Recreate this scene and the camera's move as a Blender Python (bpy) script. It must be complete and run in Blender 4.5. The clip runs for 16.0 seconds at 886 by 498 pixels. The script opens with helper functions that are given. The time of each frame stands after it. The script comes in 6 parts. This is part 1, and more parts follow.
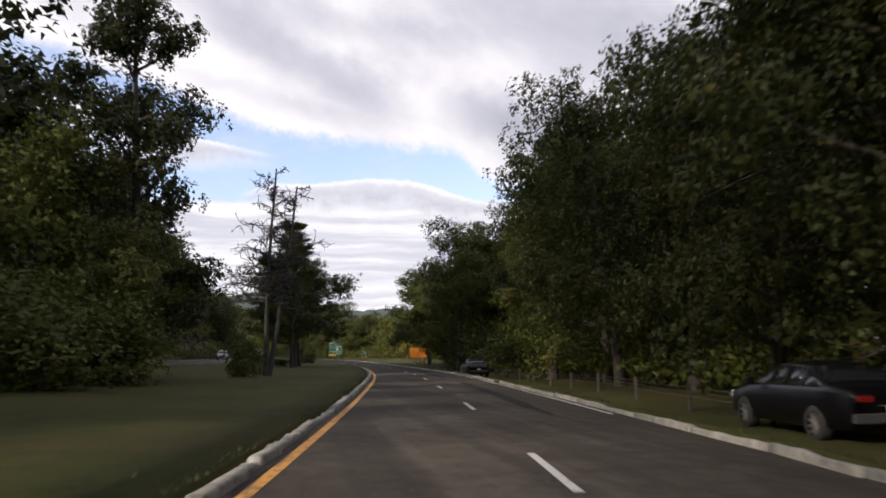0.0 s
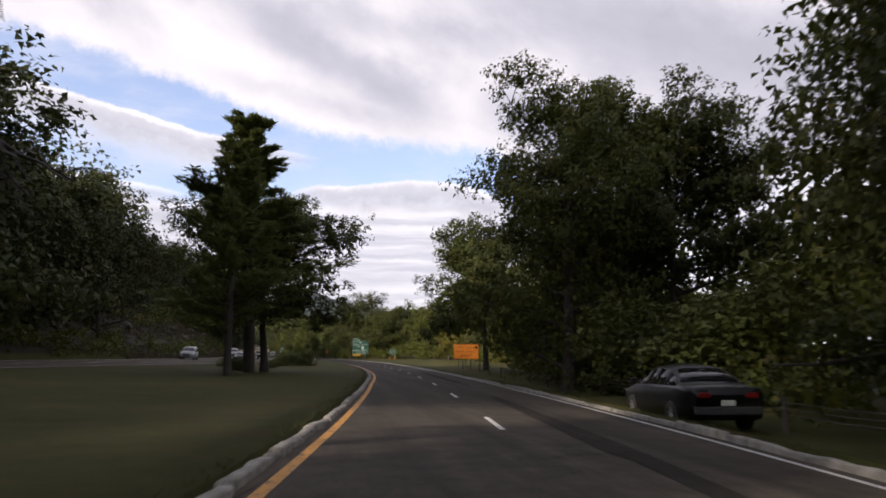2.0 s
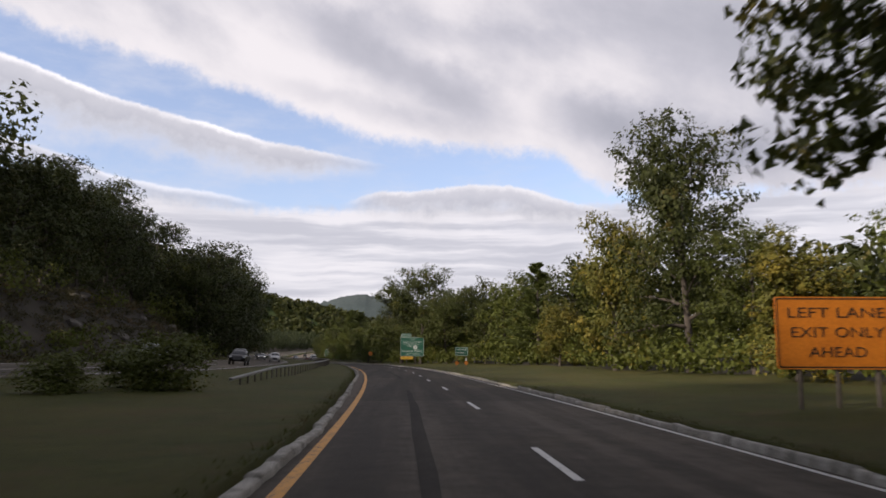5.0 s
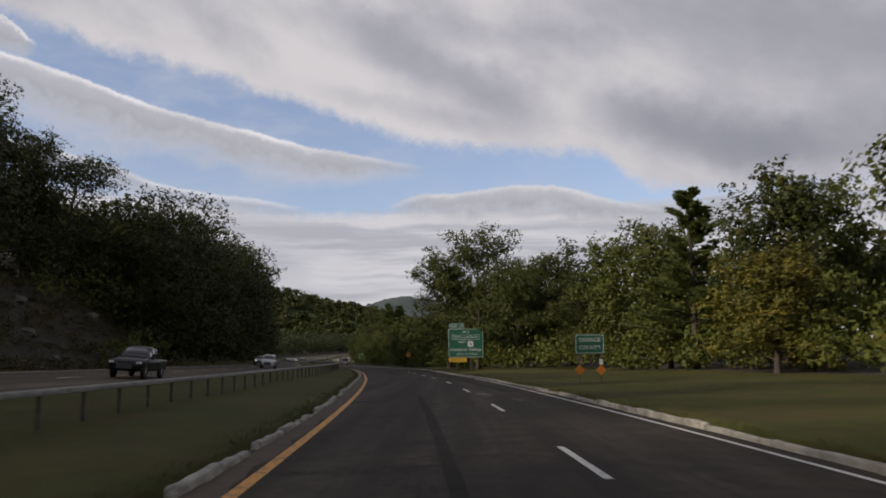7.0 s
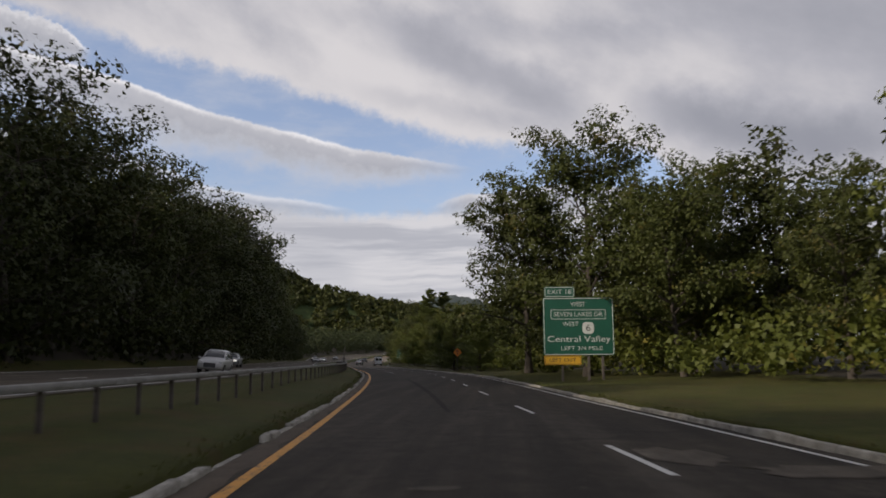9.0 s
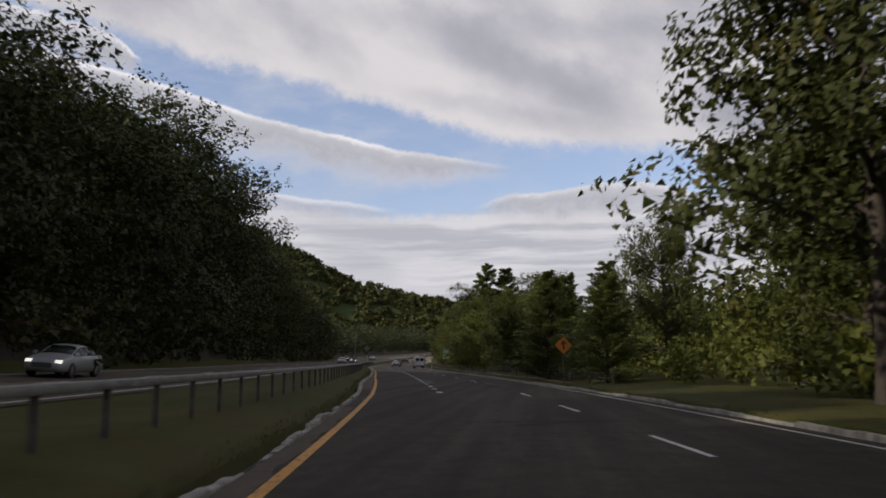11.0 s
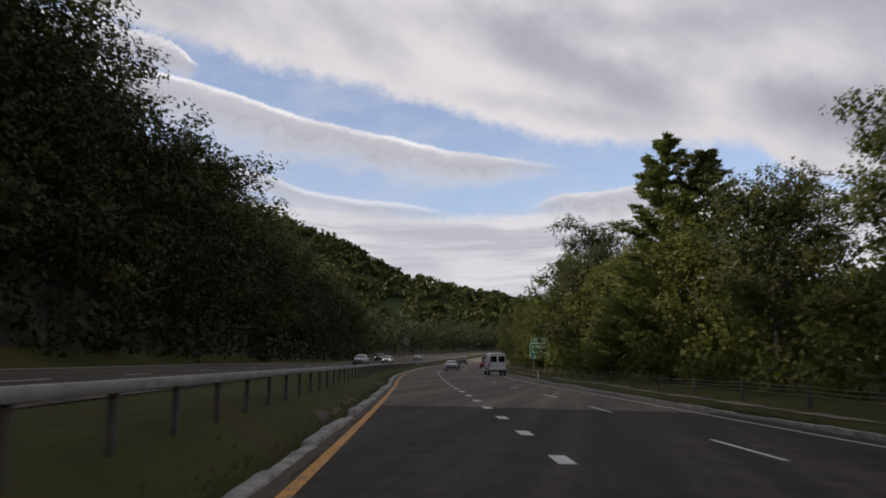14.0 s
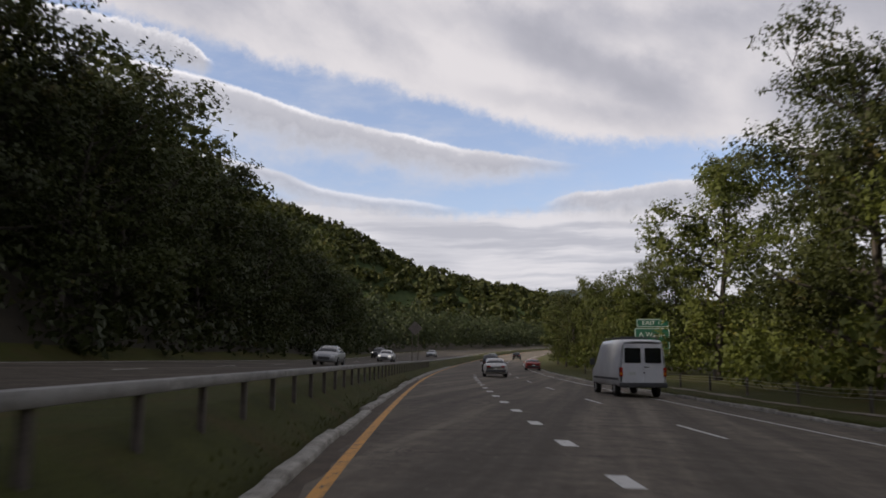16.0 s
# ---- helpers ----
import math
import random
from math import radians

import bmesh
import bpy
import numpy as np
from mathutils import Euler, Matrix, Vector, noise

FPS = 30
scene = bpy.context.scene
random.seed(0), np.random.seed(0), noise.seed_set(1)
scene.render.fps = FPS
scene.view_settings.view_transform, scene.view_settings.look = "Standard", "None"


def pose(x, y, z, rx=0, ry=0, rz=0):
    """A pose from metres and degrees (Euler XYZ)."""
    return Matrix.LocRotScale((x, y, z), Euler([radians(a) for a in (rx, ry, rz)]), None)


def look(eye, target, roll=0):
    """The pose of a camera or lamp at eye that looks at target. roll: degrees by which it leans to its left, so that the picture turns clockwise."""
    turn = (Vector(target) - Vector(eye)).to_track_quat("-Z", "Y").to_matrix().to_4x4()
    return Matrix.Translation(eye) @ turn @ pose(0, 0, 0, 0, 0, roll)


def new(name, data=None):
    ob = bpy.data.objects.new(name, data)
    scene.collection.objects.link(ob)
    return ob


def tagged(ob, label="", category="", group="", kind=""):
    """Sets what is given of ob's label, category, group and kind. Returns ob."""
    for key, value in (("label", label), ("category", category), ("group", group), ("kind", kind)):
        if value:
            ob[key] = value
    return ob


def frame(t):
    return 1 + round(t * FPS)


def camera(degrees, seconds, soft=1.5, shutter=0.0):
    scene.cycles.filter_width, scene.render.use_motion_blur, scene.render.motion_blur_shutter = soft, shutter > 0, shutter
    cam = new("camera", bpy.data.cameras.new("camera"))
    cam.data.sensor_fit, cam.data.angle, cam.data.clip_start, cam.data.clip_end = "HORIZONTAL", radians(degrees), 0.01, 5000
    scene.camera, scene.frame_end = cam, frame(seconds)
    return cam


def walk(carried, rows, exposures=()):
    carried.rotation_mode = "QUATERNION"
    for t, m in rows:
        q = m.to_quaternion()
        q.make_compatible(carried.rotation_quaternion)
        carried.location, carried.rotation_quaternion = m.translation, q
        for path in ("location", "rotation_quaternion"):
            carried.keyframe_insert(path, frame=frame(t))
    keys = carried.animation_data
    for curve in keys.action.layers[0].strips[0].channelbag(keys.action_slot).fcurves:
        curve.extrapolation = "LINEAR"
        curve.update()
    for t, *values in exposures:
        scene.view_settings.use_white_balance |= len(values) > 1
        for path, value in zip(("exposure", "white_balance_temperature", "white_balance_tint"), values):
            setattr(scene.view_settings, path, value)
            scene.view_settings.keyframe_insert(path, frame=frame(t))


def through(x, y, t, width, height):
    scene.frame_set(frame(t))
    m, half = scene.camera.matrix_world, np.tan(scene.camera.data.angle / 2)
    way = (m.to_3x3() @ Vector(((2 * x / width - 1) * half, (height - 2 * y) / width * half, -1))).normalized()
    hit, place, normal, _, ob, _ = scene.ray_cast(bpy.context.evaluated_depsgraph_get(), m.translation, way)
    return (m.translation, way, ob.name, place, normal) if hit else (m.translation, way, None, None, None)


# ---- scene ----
LENS = 60.0
EYE = 1.31           # height of the lens over the road

# time, yaw, pitch, roll of the camera
TURNS = [
    (0.0, -10.60, 7.65, 0.3), (0.5, -9.98, 7.68, 0.3), (1.0, -9.28, 7.70, 0.2), (1.5, -8.47, 7.75, -0.1),
    (2.0, -7.72, 7.75, -0.2), (2.5, -6.95, 7.75, -0.4), (3.0, -6.08, 7.75, -1.0), (3.5, -5.30, 7.78, -0.9),
    (4.0, -4.55, 7.85, -0.7), (5.25, -2.55, 8.10, 0.0), (6.5, -0.65, 8.20, 0.8), (7.0, 0.45, 8.20, 0.5),
    (7.5, 1.20, 8.20, 0.35), (8.0, 1.98, 8.22, 0.7), (8.5, 2.78, 8.22, 0.6), (9.0, 3.73, 8.22, 0.3),
    (9.5, 4.50, 8.22, 0.05), (10.75, 6.65, 8.26, 0.25), (12.0, 8.68, 8.30, 0.47), (12.5, 9.30, 8.30, 0.34),
    (13.0, 9.98, 8.32, -0.15), (13.5, 10.58, 8.30, -0.7), (14.0, 10.95, 8.30, -0.03), (14.5, 11.22, 8.20, -0.75),
    (15.0, 11.45, 8.45, -0.9), (15.5, 11.65, 8.20, -0.45), (16.0, 11.85, 8.12, -0.45)]

# the road's line: stations every metre, heading from a smooth curve
BEND = (9.24966978e-06, -4.58987818e-04, 8.18996696e-03, -6.68817081e-02, 2.65054505e-01, 1.11497311, -10.5875963)
FIRST, LAST = -150, 1700


def driven(t):
    """Metres driven after t seconds: 22.5 m/s at first, 25 m/s in the end."""
    t = np.asarray(t, float)
    gain = np.clip(t - 9, 0, 3)
    return 22.5 * np.minimum(t, 12) + gain ** 2 * 2.5 / 6 + 25.0 * np.clip(t - 12, 0, None)


_times = np.arange(-1, 17, 0.01)


def heading(s):
    h = np.polyval(BEND, np.clip(np.interp(s, driven(_times), _times), 0, 16)) + 1.7716 + np.where(s < 0, s * 0.045, 0.0)
    right = np.clip(s - 364, 0, 330) / 1150.0
    return np.radians(h) - right


STATION = np.arange(FIRST, LAST + 1.0)
_h = heading(STATION - 0.5)
LINE = np.cumsum(np.stack([-np.sin(_h), np.cos(_h)], 1), 0)
LINE -= LINE[-FIRST].copy()
AHEAD = np.stack([-np.sin(heading(STATION)), np.cos(heading(STATION))], 1)


def road_z(s):
    """The road falls gently to a level stretch and climbs again far on."""
    s = np.asarray(s, float)
    fall = np.clip(130 - s, 0, None)
    fall = np.where(fall < 60, fall ** 2 / 120, fall - 30) * 0.0072
    climb = np.clip(s - 430, 0, 700)
    return fall + np.where(climb < 160, climb ** 2 / 320, climb - 80) * 0.024


def at(s, u, z=0.0):
    """World place of station s, u metres to the right of the camera's line, z over the road."""
    s, u = np.asarray(s, float), np.asarray(u, float)
    px, py = np.interp(s, STATION, LINE[:, 0]), np.interp(s, STATION, LINE[:, 1])
    ax, ay = np.interp(s, STATION, AHEAD[:, 0]), np.interp(s, STATION, AHEAD[:, 1])
    return np.stack(np.broadcast_arrays(px + u * ay, py - u * ax, road_z(s) + z), -1)


def yaw_at(s):
    return math.degrees(float(heading(np.array(float(s)))))


cam = camera(LENS, 16.0, soft=1.7, shutter=0.2)
walk(cam, [(t, pose(*at(driven(t), 0.0, EYE), 90 + p, r, y)) for t, y, p, r in TURNS],
     exposures=[(0.0, 0.68, 6500, 15), (0.8, 0.68, 6500, 18), (1.5, 0.6, 6500, 18), (2.2, 0.68, 6500, 18), (3.0, 0.98, 6500, 20), (3.5, 0.98, 6500, 20), (4.2, 0.82, 6500, 18), (6.3, -0.1, 6500, 14), (9.5, 0.0, 6500, 13), (12.0, 0.06, 6500, 14), (16.0, 0.14, 6500, 14)])

# ---------------------------------------------------------------- sky and sun
SUN_TURN, SUN_HIGH = 118.0, 26.0      # degrees to the left of the way ahead, degrees over the horizon


def build_sky():
    w = bpy.data.worlds.new("sky")
    scene.world = w
    w.use_nodes = True
    t = w.node_tree
    t.nodes.clear()

    def mth(op, a, b=None, c=None, clamp=False):
        k = t.nodes.new("ShaderNodeMath")
        k.operation, k.use_clamp = op, clamp
        for i, x in enumerate((a, b, c)):
            if x is None:
                continue
            if isinstance(x, (int, float)):
                k.inputs[i].default_value = x
            else:
                t.links.new(x, k.inputs[i])
        return k.outputs[0]

    def smooth(x, lo, hi, a=0.0, b=1.0):
        k = t.nodes.new("ShaderNodeMapRange")
        k.interpolation_type = "SMOOTHSTEP"
        for i, v in enumerate((x, lo, hi, a, b)):
            if isinstance(v, (int, float)):
                k.inputs[i].default_value = v
            else:
                t.links.new(v, k.inputs[i])
        return k.outputs[0]

    def noise_of(x, y, scale, detail=5.0, rough=0.55, z=0.0):
        c = t.nodes.new("ShaderNodeCombineXYZ")
        for i, v in enumerate((x, y, z)):
            if isinstance(v, (int, float)):
                c.inputs[i].default_value = v
            else:
                t.links.new(v, c.inputs[i])
        k = t.nodes.new("ShaderNodeTexNoise")
        k.inputs["Scale"].default_value, k.inputs["Detail"].default_value = scale, detail
        k.inputs["Roughness"].default_value = rough
        t.links.new(c.outputs[0], k.inputs["Vector"])
        return k.outputs["Fac"]

    coord = t.nodes.new("ShaderNodeTexCoord")
    sep = t.nodes.new("ShaderNodeSeparateXYZ")
    t.links.new(coord.outputs["Generated"], sep.inputs[0])
    dx, dy, dz = sep.outputs
    az = mth("DEGREES", mth("ARCTAN2", dx, dy))        # degrees to the right of north
    el = mth("DEGREES", mth("ARCSINE", dz))
    # the cloud deck seen in perspective
    zz = mth("MAXIMUM", dz, 0.03)
    px, py = mth("DIVIDE", dx, zz), mth("DIVIDE", dy, zz)
    wob = mth("SUBTRACT", noise_of(az, el, 0.11, 4.0, 0.6), 0.5)
    wob2 = mth("SUBTRACT", noise_of(az, el, 0.45, 6.0, 0.6, 7.0), 0.5)
    deck = noise_of(px, py, 0.55, 6.0, 0.5, 3.0)
    puff = mth("SUBTRACT", noise_of(az, el, 1.3, 5.0, 0.6, 13.0), 0.5)

    fine = mth("SUBTRACT", noise_of(az, el, 4.5, 5.0, 0.65, 19.0), 0.5)

    def along(rows):
        """A height in degrees that follows the azimuth through rows of (azimuth, height)."""
        k = t.nodes.new("ShaderNodeFloatCurve")
        c = k.mapping.curves[0]
        spots = [((a + 50.0) / 100.0, e / 30.0) for a, e in rows]
        c.points[0].location, c.points[1].location = spots[0], spots[-1]
        for p in spots[1:-1]:
            c.points.new(*p)
        k.mapping.update()
        t.links.new(mth("DIVIDE", mth("ADD", az, 50.0), 100.0, clamp=True), k.inputs["Value"])
        return mth("MULTIPLY", k.outputs[0], 30.0)

    def band(a0, e0, a1, e1, width, wild=3.0, reach=6.0):
        """A long strip of sky along a line of azimuth and elevation: 1 in it, 0 outside."""
        mid = mth("ADD", mth("MULTIPLY", mth("SUBTRACT", az, a0), (e1 - e0) / (a1 - a0)), e0)
        off = mth("ADD", mth("SUBTRACT", el, mid), mth("ADD", mth("MULTIPLY", wob, wild), mth("MULTIPLY", wob2, wild * 0.5)))
        inside = smooth(mth("ABSOLUTE", off), width * 1.25, width * 0.1)
        return mth("MULTIPLY", inside, mth("MULTIPLY", smooth(az, a0 - reach, a0 + reach * 0.6), smooth(az, a1 + reach, a1 - reach * 0.6)))

    def blend(fac, a, b):
        k = t.nodes.new("ShaderNodeMix")
        k.data_type = "RGBA"
        for key, v in (("Factor", fac), ("A", a), ("B", b)):
            if isinstance(v, tuple):
                k.inputs[key].default_value = (*v, 1)
            elif isinstance(v, (int, float)):
                k.inputs[key].default_value = v
            else:
                t.links.new(v, k.inputs[key])
        return k.outputs["Result"]

    def shades(x, stops):
        r = t.nodes.new("ShaderNodeValToRGB")
        e = r.color_ramp.elements
        e[0].position, e[0].color = stops[0][0], (*stops[0][1], 1)
        e[1].position, e[1].color = stops[-1][0], (*stops[-1][1], 1)
        for p, c in stops[1:-1]:
            e.new(p).color = (*c, 1)
        t.links.new(x, r.inputs[0])
        return r.outputs[0]

    # clear sky, paler towards the horizon
    sky = t.nodes.new("ShaderNodeTexSky")
    sky.sky_type, sky.sun_disc = "NISHITA", False
    sky.sun_elevation, sky.sun_rotation = radians(SUN_HIGH), radians(-SUN_TURN)
    sky.air_density, sky.dust_density = 1.0, 1.0
    clear = t.nodes.new("ShaderNodeMix")
    clear.data_type, clear.blend_type = "RGBA", "MULTIPLY"
    clear.inputs["Factor"].default_value, clear.inputs["B"].default_value = 1.0, (1.55, 1.5, 1.6, 1)
    t.links.new(sky.outputs[0], clear.inputs["A"])
    veil = smooth(noise_of(mth("MULTIPLY", az, 0.35), el, 0.30, 6.0, 0.65, 31.0), 0.36, 0.70, 0.20, 0.62)
    c = blend(veil, clear.outputs["Result"], (5.2, 5.6, 6.4))

    # flat streaked layer low over the horizon
    streak = smooth(noise_of(mth("MULTIPLY", az, 0.07), mth("ADD", el, mth("MULTIPLY", wob, 1.4)), 1.0, 4.0, 0.55, 5.0), 0.36, 0.62)
    streak = mth("MULTIPLY", streak, smooth(noise_of(az, el, 0.12, 2.0, 0.5, 17.0), 0.25, 0.6, 0.55, 1.0))
    low_edge = along([(-50, 12.5), (-25, 11.6), (-10, 10.7), (-5, 10.9), (2, 11.2), (14, 11.2), (50, 12.0)])
    low = smooth(mth("ADD", mth("SUBTRACT", low_edge, el), mth("MULTIPLY", puff, 1.1)), -0.45, 0.55)
    c = blend(mth("MULTIPLY", low, 0.96), c, shades(streak, [(0.0, (4.5, 4.6, 5.0)), (0.55, (5.6, 5.65, 5.95)), (1.0, (6.7, 6.65, 6.8))]))

    # long rolls of cloud: a crisp bright upper edge over a grey body, frayed below
    for top, thick, rim, rough in CLOUD_ROLLS:
        edge = mth("ADD", along(top), mth("ADD", mth("MULTIPLY", puff, rough), mth("MULTIPLY", wob2, rough * 0.8)))
        edge = mth("ADD", edge, mth("ADD", mth("MULTIPLY", wob, 0.5), mth("MULTIPLY", fine, rough * 0.8)))
        size = mth("MAXIMUM", along(thick), 0.05)
        deep = mth("DIVIDE", mth("SUBTRACT", edge, el), size)
        fray = mth("ADD", deep, mth("ADD", mth("MULTIPLY", wob2, 0.8), mth("ADD", mth("MULTIPLY", puff, 0.22), mth("MULTIPLY", wob, 0.7))))
        a = mth("MULTIPLY", smooth(mth("SUBTRACT", edge, el), -0.04, 0.22), smooth(fray, 1.35, 0.45))
        a = mth("MULTIPLY", a, smooth(size, 0.2, 2.0))
        shine = smooth(noise_of(az, el, 0.16, 3.0, 0.5, 21.0), 0.34, 0.60, 0.25, rim)
        body = shades(fray, [(0.0, (5.9, 5.9, 6.1)), (0.16, (5.0, 5.05, 5.35)), (0.42, (4.1, 4.2, 4.6)), (0.7, (4.7, 4.8, 5.1)), (1.0, (6.0, 5.95, 6.1))])
        lip = mth("MULTIPLY", smooth(mth("SUBTRACT", edge, el), 0.60, 0.08), shine)
        grain = smooth(mth("ADD", mth("MULTIPLY", puff, 0.7), mth("MULTIPLY", wob2, 0.9)), -0.22, 0.25, 0.0, 0.45)
        body = blend(grain, body, (5.6, 5.6, 5.85))
        c = blend(mth("MULTIPLY", a, 0.95), c, blend(lip, body, (9.0, 8.9, 8.9)))

    # the high deck with its grey bellies; gaps in it to the sides and behind
    deck_edge = along([(-50, 24.5), (-29.5, 22.2), (-25, 21.2), (-19.5, 20.6), (-15, 19.5), (-11, 18.8), (-8, 17.8), (-4.5, 16.8), (-1, 16.1), (3, 15.7), (8, 15.1), (11, 14.7), (13.5, 13.2), (16, 12.2), (24, 11.6), (50, 11.0)])
    over = mth("ADD", mth("SUBTRACT", el, deck_edge), mth("ADD", mth("MULTIPLY", wob, 1.6), mth("ADD", mth("MULTIPLY", wob2, 1.5), mth("ADD", mth("MULTIPLY", puff, 1.0), mth("MULTIPLY", fine, 0.5)))))
    cover = smooth(over, -0.6, 0.7)
    side = smooth(mth("ABSOLUTE", mth("ADD", az, 2.0)), 42.0, 64.0)
    cover = mth("MULTIPLY", cover, mth("SUBTRACT", 1.0, mth("MULTIPLY", smooth(deck, 0.50, 0.62), side)))
    tone = smooth(mth("ADD", noise_of(mth("MULTIPLY", az, 0.6), mth("ADD", el, mth("MULTIPLY", az, 0.35)), 0.10, 6.0, 0.55, 11.0), mth("MULTIPLY", wob2, 0.12)), 0.28, 0.66, 0.42, 1.0)
    for *row, depth in CLOUD_BELLIES:
        tone = mth("MULTIPLY", tone, mth("SUBTRACT", 1.0, mth("MULTIPLY", band(*row), depth)))
    # above the view the deck is dimmed to lower the light on the ground
    tone = mth("MULTIPLY", tone, smooth(el, 27.0, 48.0, 1.0, 0.30))
    hem = mth("MULTIPLY", smooth(over, 2.2, 0.5), 0.30)
    tone = mth("ADD", tone, mth("MULTIPLY", hem, mth("SUBTRACT", 1.0, tone)))
    c = blend(cover, c, shades(tone, [(0.0, (2.6, 2.75, 3.2)), (0.5, (4.5, 4.55, 4.95)), (1.0, (6.8, 6.65, 6.7))]))

    bg, out = t.nodes.new("ShaderNodeBackground"), t.nodes.new("ShaderNodeOutputWorld")
    bg.inputs["Strength"].default_value = 0.10
    t.links.new(c, bg.inputs[0])
    t.links.new(bg.outputs[0], out.inputs[0])


# upper edge and thickness along the azimuth, brightness of the rim, roughness of the edge
CLOUD_ROLLS = [
    ([(-50, 16), (-25, 13.7), (-21, 12.5), (-17, 11.95), (-14, 11.75), (-9.7, 11.15), (-4, 10.6), (50, 8)], [(-50, 1.5), (-20, 1.4), (-12, 1.0), (-8.5, 0.0), (50, 0.0)], 0.75, 0.22),
    ([(-50, 10), (-5, 11.4), (-1.7, 12.35), (1.3, 12.45), (4.2, 12.85), (8.2, 12.8), (12.7, 11.5), (17, 10.6), (50, 9)], [(-50, 0.0), (-6, 0.0), (-3, 1.4), (2, 2.6), (9, 2.4), (14, 1.3), (18, 0.3), (50, 0.0)], 0.40, 0.34),
    ([(-50, 22.8), (-36, 22.8), (-31.5, 22.2), (-29.3, 20.9), (-20, 18), (50, 16)], [(-50, 2.4), (-33, 2.4), (-30.5, 2.0), (-28.6, 0.0), (50, 0.0)], 1.2, 0.7),
    ([(-50, 21.5), (-31.3, 19.95), (-27, 19.2), (-21.8, 17.8), (-18.9, 17.3), (-15.5, 16.8), (-11.3, 15.9), (-6.4, 15.2), (-2.2, 14.5), (3, 13.9), (50, 13)], [(-50, 3.0), (-30, 3.2), (-26, 3.7), (-20.6, 3.3), (-16, 2.9), (-12, 2.5), (-8, 2.0), (-2.5, 0.8), (1, 0.0), (50, 0.0)], 1.0, 0.30)]
# azimuth and elevation of both ends, half width, wildness, reach, depth of the grey
CLOUD_BELLIES = [(-7, 23.8, 6, 18.6, 2.3, 3.0, 4, 0.55), (-9, 19.6, 5, 16.6, 0.9, 2.0, 4, 0.25), (13, 17.8, 27, 13.0, 2.5, 3.5, 5, 0.72), (17, 25.0, 42, 17.0, 4.8, 4.5, 7, 0.58), (26, 15.0, 48, 12.0, 3.0, 3.0, 6, 0.55), (-14, 25.5, 12, 23.0, 1.2, 3.0, 6, 0.22)]
build_sky()
_sun = bpy.data.lights.new("sun", "SUN")
_sun.energy, _sun.angle, _sun.color = 4.2, radians(2.0), (1.0, 0.88, 0.70)
sun = new("sun", _sun)
_a, _e = radians(SUN_TURN), radians(SUN_HIGH)
_to = Vector((-math.sin(_a) * math.cos(_e), math.cos(_a) * math.cos(_e), math.sin(_e)))
sun.matrix_world = look(_to * 300, (0, 0, 0))

# ---------------------------------------------------------------- materials
def material(name, rough=0.8, metal=0.0):
    m = bpy.data.materials.new(name)
    m.use_nodes = True
    b = m.node_tree.nodes["Principled BSDF"]
    b.inputs["Roughness"].default_value, b.inputs["Metallic"].default_value = rough, metal
    return m, m.node_tree, b


def add_noise(t, scale, detail=4.0, rough=0.6, kind="Object", stretch=(1, 1, 1)):
    c, mp, n = t.nodes.new("ShaderNodeTexCoord"), t.nodes.new("ShaderNodeMapping"), t.nodes.new("ShaderNodeTexNoise")
    mp.inputs["Scale"].default_value = stretch
    t.links.new(c.outputs[kind], mp.inputs[0])
    t.links.new(mp.outputs[0], n.inputs["Vector"])
    n.inputs["Scale"].default_value, n.inputs["Detail"].default_value, n.inputs["Roughness"].default_value = scale, detail, rough
    return n.outputs["Fac"]


def add_ramp(t, fac, stops):
    r = t.nodes.new("ShaderNodeValToRGB")
    e = r.color_ramp.elements
    e[0].position, e[0].color = stops[0][0], (*stops[0][1], 1)
    e[1].position, e[1].color = stops[-1][0], (*stops[-1][1], 1)
    for p, c in stops[1:-1]:
        x = e.new(p)
        x.color = (*c, 1)
    t.links.new(fac, r.inputs[0])
    return r.outputs[0]


def add_mix(t, fac, a, b, blend="MIX"):
    m = t.nodes.new("ShaderNodeMix")
    m.data_type, m.blend_type = "RGBA", blend
    for key, v in (("Factor", fac), ("A", a), ("B", b)):
        if isinstance(v, (int, float)):
            m.inputs[key].default_value = v
        elif isinstance(v, tuple):
            m.inputs[key].default_value = (*v, 1)
        else:
            t.links.new(v, m.inputs[key])
    return m.outputs["Result"]


def add_bump(t, b, height, strength=0.3, distance=0.02):
    k = t.nodes.new("ShaderNodeBump")
    k.inputs["Strength"].default_value, k.inputs["Distance"].default_value = strength, distance
    t.links.new(height, k.inputs["Height"])
    t.links.new(k.outputs[0], b.inputs["Normal"])


def worn(name, dark, light, scale=3.0, fine=60.0, rough=0.8, metal=0.0, bump=0.2, stretch=(1, 1, 1)):
    """A surface with stains at one scale and grain at another."""
    m, t, b = material(name, rough, metal)
    big, small = add_noise(t, scale, 4, 0.6, stretch=stretch), add_noise(t, fine, 2, 0.6, stretch=stretch)
    c = add_ramp(t, big, [(0.3, dark), (0.7, light)])
    c = add_mix(t, 0.35, c, add_ramp(t, small, [(0.3, tuple(0.6 * v for v in dark)), (0.7, tuple(min(1, 1.25 * v) for v in light))]))
    t.links.new(c, b.inputs["Base Color"])
    add_bump(t, b, small, bump)
    return m


